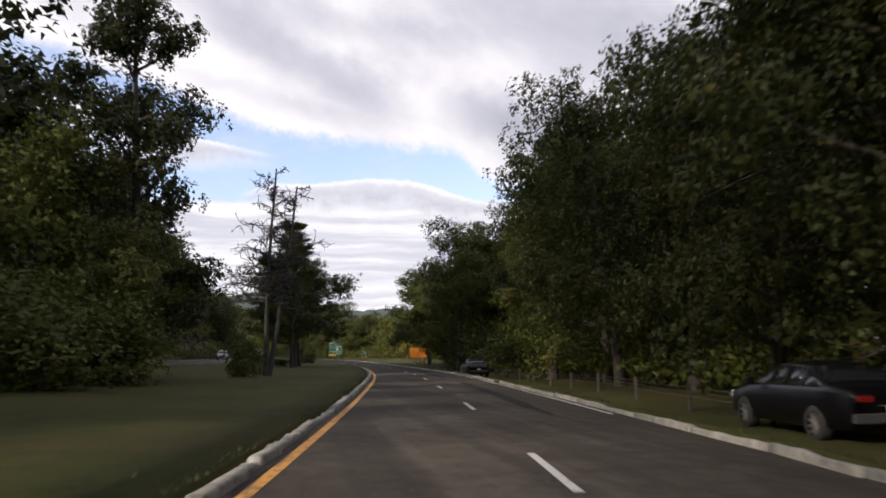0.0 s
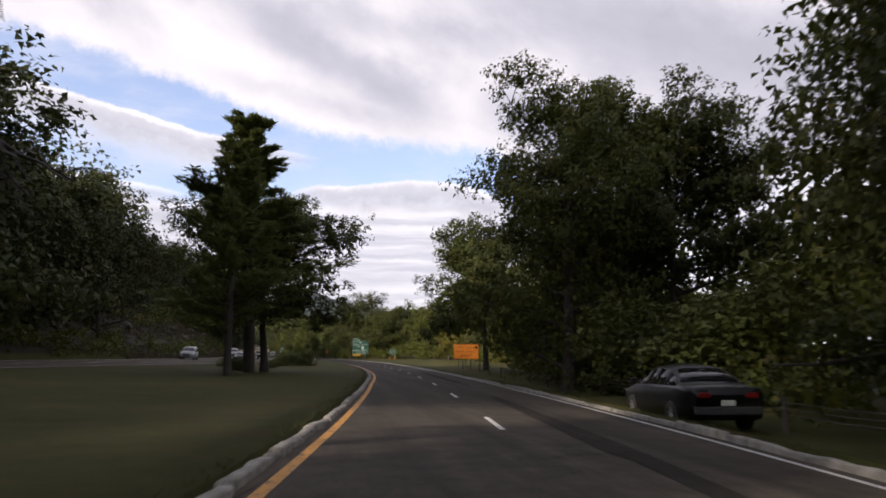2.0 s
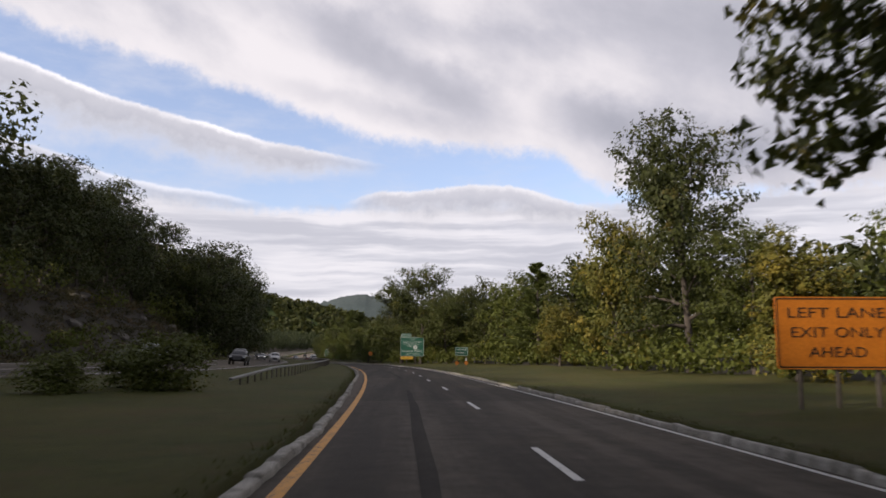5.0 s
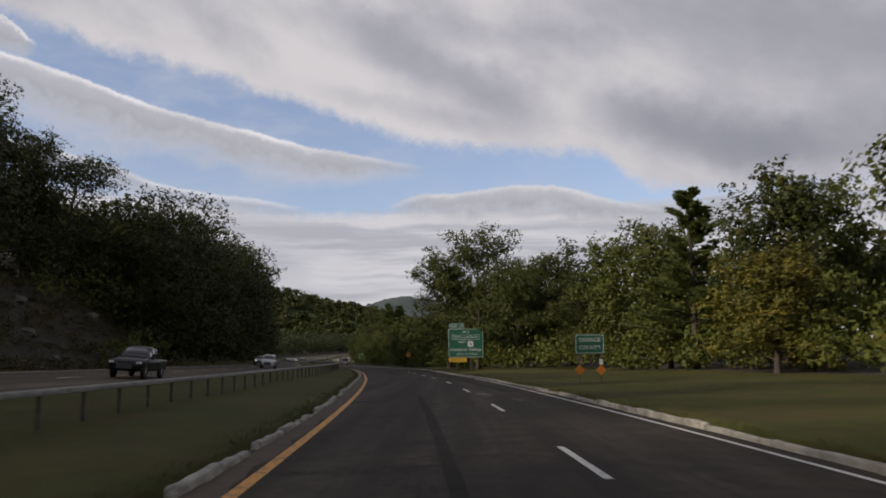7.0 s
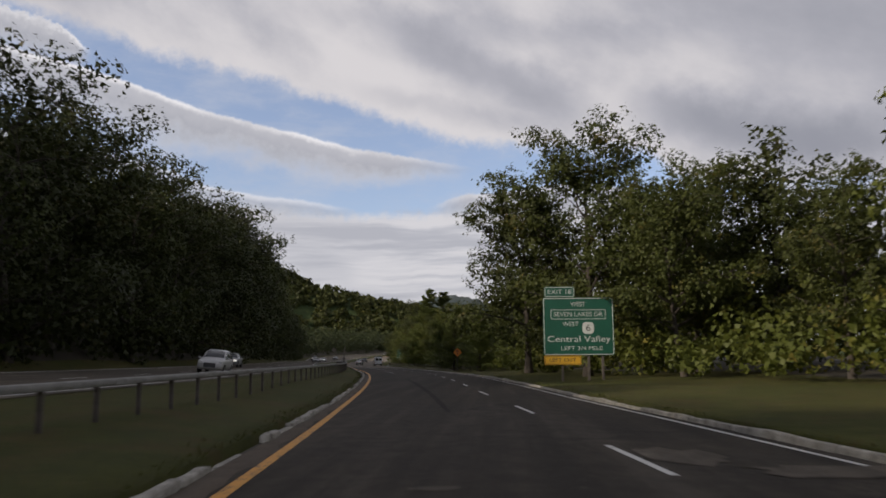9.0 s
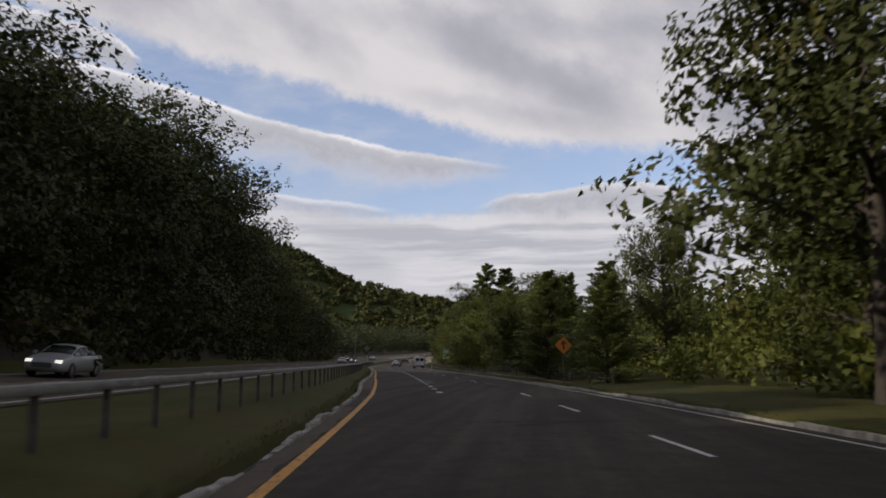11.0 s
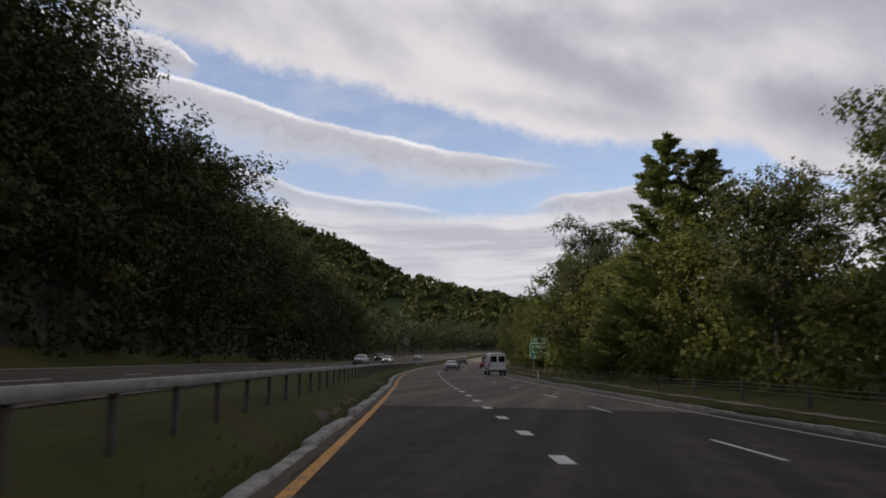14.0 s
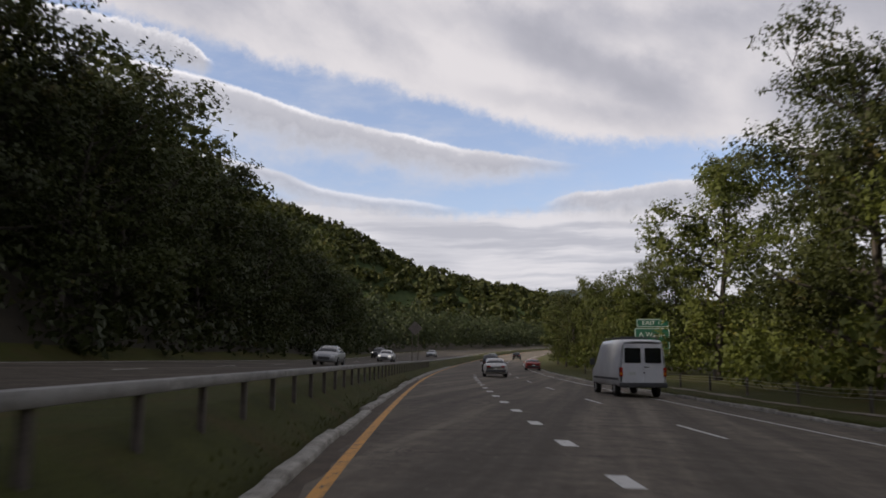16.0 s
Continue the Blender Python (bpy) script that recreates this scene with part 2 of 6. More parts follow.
def leafy(name, dark, light, turned=None, share=0.12, through=0.3):
    """Leaves: the colour differs from leaf to leaf and from tree to tree; light passes through a little."""
    m, t, b = material(name, 0.6)
    g, o = t.nodes.new("ShaderNodeNewGeometry"), t.nodes.new("ShaderNodeObjectInfo")
    mean = tuple((p + q) / 2 for p, q in zip(dark, light))
    c = add_ramp(t, g.outputs["Random Per Island"], [(0.0, tuple(0.55 * m_ + 0.45 * p for m_, p in zip(mean, dark))), (1.0, tuple(0.55 * m_ + 0.45 * p for m_, p in zip(mean, light)))])
    big = add_noise(t, 0.22, 3, 0.6, "Object")
    c = add_mix(t, add_ramp(t, big, [(0.35, (0, 0, 0)), (0.65, (0.6, 0.6, 0.6))]), c, light)
    if turned:
        n = add_noise(t, 0.35, 4, 0.7, "Object")
        c = add_mix(t, add_ramp(t, n, [(0.60 - share * 0.5, (0, 0, 0)), (0.72 - share * 0.5, (1, 1, 1))]), c, turned)
    k = t.nodes.new("ShaderNodeHueSaturation")
    mr = t.nodes.new("ShaderNodeMapRange")
    mr.inputs["To Min"].default_value, mr.inputs["To Max"].default_value = 0.75, 1.25
    t.links.new(o.outputs["Random"], mr.inputs[0])
    t.links.new(mr.outputs[0], k.inputs["Value"])
    t.links.new(c, k.inputs["Color"])
    c = k.outputs[0]
    t.links.new(c, b.inputs["Base Color"])
    b.inputs["Specular IOR Level"].default_value = 0.25
    tr, mx = t.nodes.new("ShaderNodeBsdfTranslucent"), t.nodes.new("ShaderNodeMixShader")
    t.links.new(c, tr.inputs[0])
    mx.inputs[0].default_value = through
    t.links.new(b.outputs[0], mx.inputs[1])
    t.links.new(tr.outputs[0], mx.inputs[2])
    t.links.new(mx.outputs[0], t.nodes["Material Output"].inputs[0])
    return m


def asphalt_material(name, base=0.045):
    m, t, b = material(name, 0.88)
    b.inputs["Specular IOR Level"].default_value = 0.12
    grain, patch = add_noise(t, 55, 3, 0.7), add_noise(t, 0.25, 5, 0.65)
    smear = add_noise(t, 0.9, 4, 0.6)
    lo, hi = (base * 0.74, base * 0.71, base * 0.68), (base * 1.42, base * 1.34, base * 1.24)
    c = add_ramp(t, patch, [(0.3, lo), (0.7, hi)])
    c = add_mix(t, 0.4, c, add_ramp(t, grain, [(0.35, (base * 0.4,) * 3), (0.68, (base * 2.0, base * 1.95, base * 1.85))]))
    c = add_mix(t, add_ramp(t, smear, [(0.56, (0, 0, 0)), (0.72, (0.4, 0.4, 0.4))]), c, (base * 0.6,) * 3)
    track, spots = add_noise(t, 1.0, 5, 0.6, stretch=(1.1, 0.035, 1)), add_noise(t, 6.0, 3, 0.7)
    mottle = add_noise(t, 1.7, 7, 0.78)
    c = add_mix(t, 0.55, c, add_ramp(t, mottle, [(0.34, (base * 0.35, base * 0.33, base * 0.30)), (0.66, (base * 1.9, base * 1.8, base * 1.64))]))
    crack = t.nodes.new("ShaderNodeTexVoronoi")
    crack.feature = "DISTANCE_TO_EDGE"
    place, bent = t.nodes.new("ShaderNodeTexCoord"), t.nodes.new("ShaderNodeMix")
    bent.data_type, bent.blend_type = "RGBA", "ADD"
    bent.inputs["Factor"].default_value = 1.0
    t.links.new(place.outputs["Object"], bent.inputs["A"])
    t.links.new(add_ramp(t, add_noise(t, 1.3, 4, 0.7), [(0.3, (0, 0, 0)), (0.7, (1.6, 1.1, 0))]), bent.inputs["B"])
    t.links.new(bent.outputs["Result"], crack.inputs["Vector"])
    crack.inputs["Scale"].default_value = 0.22
    seams = add_mix(t, add_ramp(t, add_noise(t, 0.13, 3, 0.6), [(0.46, (0, 0, 0)), (0.60, (0.8, 0.8, 0.8))]), (0, 0, 0), add_ramp(t, crack.outputs["Distance"], [(0.004, (1, 1, 1)), (0.016, (0, 0, 0))]), "MIX")
    c = add_mix(t, seams, c, (base * 0.25,) * 3)
    c = add_mix(t, add_ramp(t, track, [(0.38, (0.75, 0.75, 0.75)), (0.60, (0, 0, 0))]), c, (base * 0.55, base * 0.54, base * 0.52))
    c = add_mix(t, add_ramp(t, track, [(0.56, (0, 0, 0)), (0.74, (0.6, 0.6, 0.6))]), c, (base * 1.7, base * 1.66, base * 1.58))
    c = add_mix(t, add_ramp(t, spots, [(0.62, (0, 0, 0)), (0.72, (0.5, 0.5, 0.5))]), c, (base * 1.8, base * 1.75, base * 1.65))
    c = add_mix(t, 1.0, c, (1.12, 1.0, 0.86), "MULTIPLY")
    t.links.new(c, b.inputs["Base Color"])
    add_bump(t, b, grain, 0.35, 0.01)
    return m


def grass_material(name, dark, light, dry):
    m, t, b = material(name, 0.9)
    fine, mid, big = add_noise(t, 30, 3, 0.7), add_noise(t, 1.3, 7, 0.75), add_noise(t, 0.12, 4, 0.6)
    c = add_ramp(t, mid, [(0.3, dark), (0.72, light)])
    c = add_mix(t, add_ramp(t, big, [(0.46, (0, 0, 0)), (0.70, (0.6, 0.6, 0.6))]), c, dry)
    worn_out = add_noise(t, 0.55, 6, 0.7)
    c = add_mix(t, add_ramp(t, worn_out, [(0.49, (0, 0, 0)), (0.64, (0.8, 0.8, 0.8))]), c, (dry[0] * 0.66, dry[1] * 0.54, dry[2] * 0.70))
    c = add_mix(t, 0.45, c, add_ramp(t, fine, [(0.3, tuple(v * 0.35 for v in dark)), (0.7, tuple(v * 1.3 for v in light))]))
    t.links.new(c, b.inputs["Base Color"])
    b.inputs["Specular IOR Level"].default_value = 0.15
    add_bump(t, b, fine, 0.8, 0.05)
    return m


def flaky_paint(name, colour, under, gaps=0.44):
    """Road paint worn through to the asphalt here and there."""
    m, t, b = material(name, 0.7)
    n, f = add_noise(t, 5.5, 6, 0.8), add_noise(t, 45, 2, 0.6)
    c = add_mix(t, 0.3, colour, add_ramp(t, f, [(0.3, tuple(v * 0.55 for v in colour)), (0.7, colour)]))
    c = add_mix(t, add_ramp(t, n, [(gaps - 0.1, (1, 1, 1)), (gaps, (0, 0, 0))]), c, under)
    t.links.new(c, b.inputs["Base Color"])
    return m


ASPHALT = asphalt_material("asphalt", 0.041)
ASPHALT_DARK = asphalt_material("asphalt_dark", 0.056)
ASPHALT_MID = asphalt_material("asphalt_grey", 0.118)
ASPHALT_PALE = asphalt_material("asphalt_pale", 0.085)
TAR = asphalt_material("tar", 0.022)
GRASS = grass_material("grass", (0.020, 0.025, 0.006), (0.074, 0.080, 0.019), (0.125, 0.096, 0.036))
GRASS_FAR = grass_material("far_slope", (0.02, 0.035, 0.012), (0.05, 0.075, 0.024), (0.06, 0.07, 0.03))
# far woods with the blue of distance haze mixed into the colour
HILL_HAZE = worn("hazy_wood", (0.030, 0.045, 0.048), (0.050, 0.068, 0.068), 0.02, 0.12, 0.95)
WHITE_PAINT = flaky_paint("white_paint", (0.58, 0.57, 0.54), (0.06, 0.06, 0.057), 0.44)
YELLOW_PAINT = flaky_paint("yellow_paint", (0.56, 0.255, 0.025), (0.055, 0.042, 0.028), 0.49)
SAND = worn("bare_sand", (0.10, 0.085, 0.062), (0.22, 0.185, 0.14), 1.2, 30, 0.95)
KERB = worn("kerb_concrete", (0.055, 0.048, 0.037), (0.42, 0.40, 0.355), 3.2, 40, 0.92)
SOIL = worn("soil", (0.030, 0.022, 0.015), (0.085, 0.062, 0.040), 2.0, 30, 0.95)
BARK = worn("bark", (0.030, 0.025, 0.021), (0.075, 0.062, 0.052), 3.0, 22, 0.95, bump=0.8, stretch=(1, 1, 0.25))
BARK_GREY = worn("dead_bark", (0.030, 0.027, 0.025), (0.075, 0.068, 0.062), 3.0, 22, 0.95, bump=0.6, stretch=(1, 1, 0.25))
LEAF_OAK = leafy("oak_leaves", (0.022, 0.031, 0.007), (0.064, 0.075, 0.016), (0.13, 0.10, 0.02), 0.04)
LEAF_MAPLE = leafy("maple_leaves", (0.040, 0.054, 0.010), (0.091, 0.105, 0.019), (0.14, 0.12, 0.024), 0.07)
LEAF_GOLD = leafy("turning_leaves", (0.051, 0.062, 0.011), (0.127, 0.118, 0.023), (0.19, 0.15, 0.024), 0.20)
NEEDLES = leafy("pine_needles", (0.061, 0.080, 0.024), (0.138, 0.160, 0.048), None, 0, 0.38)
BLADES = leafy("grass_blades", (0.050, 0.062, 0.016), (0.10, 0.11, 0.028), (0.12, 0.10, 0.045), 0.15, 0.4)
# litter under the woods, with the trees' shade darkened into its colour
SHADED_LITTER = worn("shaded_leaf_litter", (0.012, 0.010, 0.006), (0.034, 0.026, 0.014), 0.8, 14, 0.95)
ROCK = worn("rock", (0.04, 0.036, 0.031), (0.12, 0.108, 0.095), 1.2, 9, 0.95, bump=0.9)
# darker copy of the broadleaf greens: the slope's shade is in the colour
LEAF_SHADED = leafy("shaded_broadleaf", (0.015, 0.023, 0.006), (0.046, 0.056, 0.013), (0.08, 0.065, 0.018), 0.05, 0.2)
BRUSH = leafy("bank_brush_leaves", (0.020, 0.022, 0.009), (0.062, 0.056, 0.026), (0.10, 0.07, 0.035), 0.18)
# forest leaves again for the valley, sunlit tone put into the colour
FOREST_LIT = leafy("lit_valley_leaves", (0.022, 0.034, 0.011), (0.054, 0.070, 0.024), (0.08, 0.075, 0.028), 0.06)
FOREST = leafy("forest_leaves", (0.020, 0.029, 0.007), (0.061, 0.070, 0.016), (0.12, 0.10, 0.025), 0.08)


# ---------------------------------------------------------------- mesh helpers
def mesh_of(name, verts, faces, mat, smooth=False):
    """A mesh from arrays of vertices and of faces with equal corners."""
    verts, faces = np.asarray(verts, np.float32), np.asarray(faces, np.int32)
    me = bpy.data.meshes.new(name)
    k = faces.shape[1]
    me.vertices.add(len(verts)), me.loops.add(faces.size), me.polygons.add(len(faces))
    me.vertices.foreach_set("co", verts.ravel())
    me.loops.foreach_set("vertex_index", faces.ravel())
    me.polygons.foreach_set("loop_start", np.arange(0, faces.size, k, dtype=np.int32))
    if smooth:
        me.polygons.foreach_set("use_smooth", np.ones(len(faces), bool))
    me.materials.append(mat)
    me.update(calc_edges=True)
    return me


def part(name, bm, mat, parent=None, label="", smooth=False):
    """Links a bmesh (or a mesh) as one object, under a parent when there is one."""
    if isinstance(bm, bmesh.types.BMesh):
        me = bpy.data.meshes.new(name)
        bmesh.ops.recalc_face_normals(bm, faces=bm.faces)
        bm.to_mesh(me)
        bm.free()
        me.materials.append(mat)
        if smooth:
            me.polygons.foreach_set("use_smooth", np.ones(len(me.polygons), bool))
    else:
        me = bm
    ob = new(name, me)
    ob.parent = parent
    if label:
        tagged(ob, label)
    return ob


def strip(name, mat, s0, s1, profile, step=2.0, parent=None):
    """A long body along the road. profile(s) gives a row of (u, z) with the same number of points everywhere."""
    n = max(2, int(round((s1 - s0) / step)) + 1)
    ss = np.linspace(s0, s1, n)
    rows = np.array([profile(s) for s in ss])
    k = rows.shape[1]
    pts = at(np.repeat(ss, k), rows[:, :, 0].ravel(), rows[:, :, 1].ravel())
    i = np.arange(n - 1)[:, None] * k + np.arange(k - 1)[None]
    faces = np.stack([i, i + 1, i + 1 + k, i + k], -1).reshape(-1, 4)
    return part(name, mesh_of(name, pts, faces, mat), None, parent)


def box(bm, x0, x1, y0, y1, z0, z1, bevel=0.0):
    m = Matrix.Translation(((x0 + x1) / 2, (y0 + y1) / 2, (z0 + z1) / 2)) @ Matrix.Diagonal((abs(x1 - x0), abs(y1 - y0), abs(z1 - z0), 1))
    made = bmesh.ops.create_cube(bm, size=1, matrix=m)
    if bevel:
        edges = list({e for v in made["verts"] for e in v.link_edges})
        bmesh.ops.bevel(bm, geom=edges, offset=bevel, segments=2, affect="EDGES", profile=0.5)
    return bm


def boxed(*dims, bevel=0.0):
    return box(bmesh.new(), *dims, bevel=bevel)


def tube_arrays(points, radii, sides=7):
    """Vertices and quads of a round tapered tube along points."""
    p, r = np.asarray(points, float), np.asarray(radii, float)
    d = np.gradient(p, axis=0)
    d /= np.linalg.norm(d, axis=1)[:, None] + 1e-9
    ref = np.where(np.abs(d[:, 2:3]) > 0.9, [[1.0, 0, 0]], [[0, 0, 1.0]])
    a = np.cross(d, ref)
    a /= np.linalg.norm(a, axis=1)[:, None] + 1e-9
    b = np.cross(d, a)
    ang = np.linspace(0, 2 * np.pi, sides, endpoint=False)
    ring = p[:, None] + r[:, None, None] * (np.cos(ang)[None, :, None] * a[:, None] + np.sin(ang)[None, :, None] * b[:, None])
    n = len(p)
    i, j = np.arange(n - 1)[:, None] * sides, np.arange(sides)[None]
    f = np.stack([i + j, i + (j + 1) % sides, i + sides + (j + 1) % sides, i + sides + j], -1).reshape(-1, 4)
    return ring.reshape(-1, 3), f


def joined(name, pieces, mat, smooth=True):
    v, f, k = [], [], 0
    for pv, pf in pieces:
        v.append(pv), f.append(pf + k)
        k += len(pv)
    return mesh_of(name, np.concatenate(v), np.concatenate(f), mat, smooth)


def tab(rows):
    """A smooth function through rows of (station, value)."""
    a = np.array(rows, float)
    return lambda s: np.interp(s, a[:, 0], a[:, 1])


def scatter(rng, n):
    v = rng.normal(size=(n, 3))
    return v / np.linalg.norm(v, axis=1)[:, None]


def leaf_cards(rng, centres, size, droop=0.3, broad=0.8, facing=None):
    """One leaf or spray at each centre, lying mostly across the outward direction of its clump."""
    n = len(centres)
    nrm = scatter(rng, n)
    if facing is not None:
        nrm = nrm * 0.8 + facing
        nrm[:, 2] += 0.25
    nrm /= np.linalg.norm(nrm, axis=1)[:, None] + 1e-9
    side = np.cross(nrm, scatter(rng, n))
    side /= np.linalg.norm(side, axis=1)[:, None] + 1e-9
    axis = np.cross(side, nrm)
    L = (size * rng.uniform(0.65, 1.3, n))[:, None]
    W = L * broad * rng.uniform(0.8, 1.3, n)[:, None]
    skew = rng.uniform(-0.35, 0.35, n)[:, None]
    a = centres - axis * L * 0.42 + side * W * (0.55 + skew)
    b = centres - axis * L * 0.42 - side * W * (0.55 - skew)
    c = centres + axis * L * 0.50
    return np.stack([a, b, c], 1).reshape(-1, 3), np.arange(n * 3).reshape(n, 3)


def needle_cards(rng, centres, size, outward):
    """Narrow sprays of needles, pointing out along the limb and a little up."""
    n = len(centres)
    axis = outward * 0.9 + scatter(rng, n) * 0.55 + np.array([0, 0, 0.22])
    axis /= np.linalg.norm(axis, axis=1)[:, None] + 1e-9
    up = np.array([[0, 0, 1.0]]) + scatter(rng, n) * 0.6
    side = np.cross(axis, up)
    side /= np.linalg.norm(side, axis=1)[:, None] + 1e-9
    L = (size * rng.uniform(0.6, 1.3, n))[:, None]
    W = L * rng.uniform(0.30, 0.50, n)[:, None]
    a, b, c = centres - axis * L * 0.4 + side * W * 0.5, centres - axis * L * 0.4 - side * W * 0.5, centres + axis * L * 0.6
    return np.stack([a, b, c], 1).reshape(-1, 3), np.arange(n * 3).reshape(n, 3)

# ---------------------------------------------------------------- the lie of the land
YELLOW = tab([(-150, -1.62), (30, -1.65), (60, -1.45), (85, -1.42), (102, -1.2), (120, -1.27), (150, -1.68), (165, -1.82), (180, -1.87), (203, -1.92),
              (225, -1.86), (250, -1.62), (280, -1.33), (300, -1.45), (314, -1.54), (333, -1.28), (350, -1.08), (366, -0.95), (383, -1.08), (433, -1.24), (1700, -1.6)])
KERB_L = tab([(-150, -1.95), (12, -1.95), (40, -1.98), (60, -1.76), (85, -1.72), (105, -1.55), (125, -1.6), (150, -2.3), (165, -2.36), (180, -2.42), (203, -2.56), (226, -2.28),
              (250, -2.1), (280, -1.87), (295, -2.28), (304, -2.15), (316, -1.9), (333, -1.70), (340, -1.57), (366, -1.27), (383, -1.57), (433, -1.7), (1700, -2.0)])
DASH = tab([(-150, 1.6), (20, 1.55), (36, 1.5), (60, 1.68), (85, 1.78), (110, 1.8), (157, 1.85), (180, 2.36), (201, 2.8), (233, 3.1), (257, 3.9),
            (284, 5.0), (303, 5.34), (324, 5.22), (338, 5.5), (356, 5.76), (368, 5.62), (380, 5.55), (400, 5.6), (1700, 5.5)])
DOTS = tab([(280, 1.45), (298, 1.54), (306, 1.6), (316, 1.76), (337, 2.04), (355, 2.16), (368, 2.12), (385, 2.24), (450, 2.2), (1700, 2.1)])
EDGE = tab([(-150, 4.65), (30, 4.65), (57, 4.95), (78, 4.9), (104, 4.95), (152, 4.7), (182, 5.1), (204, 5.5), (230, 5.72), (257, 6.8), (292, 8.6), (322, 8.65), (340, 8.4),
            (355, 8.45), (372, 8.28), (390, 8.4), (405, 8.8), (450, 9.0), (1700, 9.0)])
KERB_R = tab([(-150, 5.0), (15, 4.95), (35, 4.95), (57, 5.3), (103, 5.05), (150, 5.1), (180, 5.5), (203, 5.92), (228, 6.05), (257, 7.3), (288, 9.1), (320, 9.15), (340, 9.2),
              (367, 9.6), (392, 10.3), (412, 10.6), (1700, 10.8)])
RAIL = tab([(140, -7.4), (161, -7.0), (200, -5.9), (226, -4.8), (255, -4.0), (279, -3.5), (293, -3.4), (317, -3.05), (330, -2.8), (379, -2.45), (450, -2.4), (1700, -2.4)])
RAIL_Z = tab([(-150, 0.68), (146, 0.68), (161, 0.74), (226, 1.0), (293, 1.07), (340, 1.08), (375, 1.05), (400, 1.04), (1700, 1.04)])
OPP_NEAR = tab([(-150, -34), (40, -31), (110, -25), (150, -18.5), (180, -14.0), (208, -13.2), (240, -12.0), (287, -9.4), (300, -9.0), (335, -7.7), (386, -6.8), (450, -6.4), (1700, -6.4)])
OPP_FAR = tab([(-150, -42), (40, -39), (110, -33), (150, -27), (180, -23.0), (208, -22.0), (240, -20.5), (287, -17.6), (300, -17.0), (335, -16.0), (386, -15.2), (450, -15.0), (500, -18), (560, -26), (640, -26), (760, -16), (1700, -15.0)])
OPP_ZN = tab([(-150, 0.5), (60, 0.6), (110, 0.55), (165, 0.25), (250, 0.18), (300, 0.28), (340, 0.42), (380, 0.60), (420, 0.62), (480, 0.6), (1700, 0.6)])       # banked: near edge low,
OPP_ZF = tab([(-150, 0.8), (60, 0.95), (110, 1.0), (180, 0.85), (250, 0.82), (300, 0.88), (340, 0.98), (380, 1.08), (420, 1.08), (480, 1.0), (1700, 0.9)])                      # far edge high


def opp_z(s, u):
    f = np.clip((u - OPP_NEAR(s)) / (OPP_FAR(s) - OPP_NEAR(s)), 0, 1)
    return OPP_ZN(s) + (OPP_ZF(s) - OPP_ZN(s)) * f


CANOPY = tab([(-150, 76), (28, 72), (50, 46), (64, 34), (105, 32.5), (118, 29.5), (126, 27.0), (134, 23.5), (146, 24.5), (160, 23), (175, 22), (200, 22.5), (224, 22.5), (236, 20.5), (250, 22.6), (290, 23), (310, 25), (340, 28.5), (368, 28), (394, 25.3), (406, 23.3), (424, 21.8), (440, 21.5), (525, 22), (560, 14), (700, 13)])   # tree tops over the road; before 50 unseen, raised to shade the verge
HILL = tab([(-150, 48), (28, 46), (52, 28), (80, 23), (108, 18.5), (140, 18.5), (165, 17.5), (150, 16.5), (200, 17), (250, 18), (300, 20), (340, 23), (370, 27), (400, 25), (430, 23), (525, 18), (555, 3), (700, 2), (1700, 2)])     # rise of the left slope; before 52 unseen and heightened for shade
WOOD_R = tab([(-150, 8.5), (118, 9), (128, 17), (170, 18), (200, 21), (225, 20), (240, 14), (258, 12), (300, 15), (335, 15), (420, 15), (1700, 15)])


PATCHES = [(160.0, -0.6, 0.5, 1.5, "pale"), (186.3, 2.9, 2.6, 0.5, "pale"), (182.5, 3.5, 2.0, 0.25, "pale"), (213.0, 3.6, 1.6, 1.2, "pale"), (211.5, 5.0, 1.0, 2.0, "pale"), (210.5, 0.2, 0.25, 0.5, "pale"),
           (288.0, 0.9, 0.4, 0.9, "pale"), (299.5, 2.0, 7.0, 0.5, "pale"), (294.5, 2.2, 0.4, 0.3, "pale"), (297.5, 5.6, 6.0, 0.35, "pale"), (293.0, 5.2, 9.0, 0.3, "tar"), (329.0, 0.3, 0.25, 2.7, "tar"), (327.5, 2.0, 1.0, 0.5, "pale"),
           (90.5, 2.1, 2.0, 0.35, "pale"), (90.2, 0.5, 0.4, 1.6, "tar"), (27.5, 1.8, 1.8, 0.4, "pale"), (354.5, -0.8, 0.2, 1.2, "tar"), (60.0, 3.0, 22.0, 0.5, "tar"), (100.0, 3.2, 30.0, 0.45, "tar"), (30.0, 3.1, 24.0, 0.5, "tar"),
           (172.0, 0.4, 26.0, 0.22, "tar"), (238.0, 1.0, 30.0, 0.25, "tar"), (200.0, 4.1, 24.0, 0.3, "tar"), (130.0, 0.2, 26.0, 0.25, "tar")]


LEAN = tab([(-150, 0.0), (258, 0.0), (290, 0.025), (1700, 0.025)])     # fall of the lanes to the right


def crown(s):
    """The road's cross-section: u and z from kerb to kerb."""
    k = float(LEAN(s))
    return [(KERB_L(s) - 0.05, 0.0), (-0.4, 0.02 * (1 - 40 * k)), (2.0, 0.03 * (1 - 40 * k) - 2.0 * k), (KERB_R(s) + 0.05, -0.02 - (KERB_R(s) + 0.05) * k)]


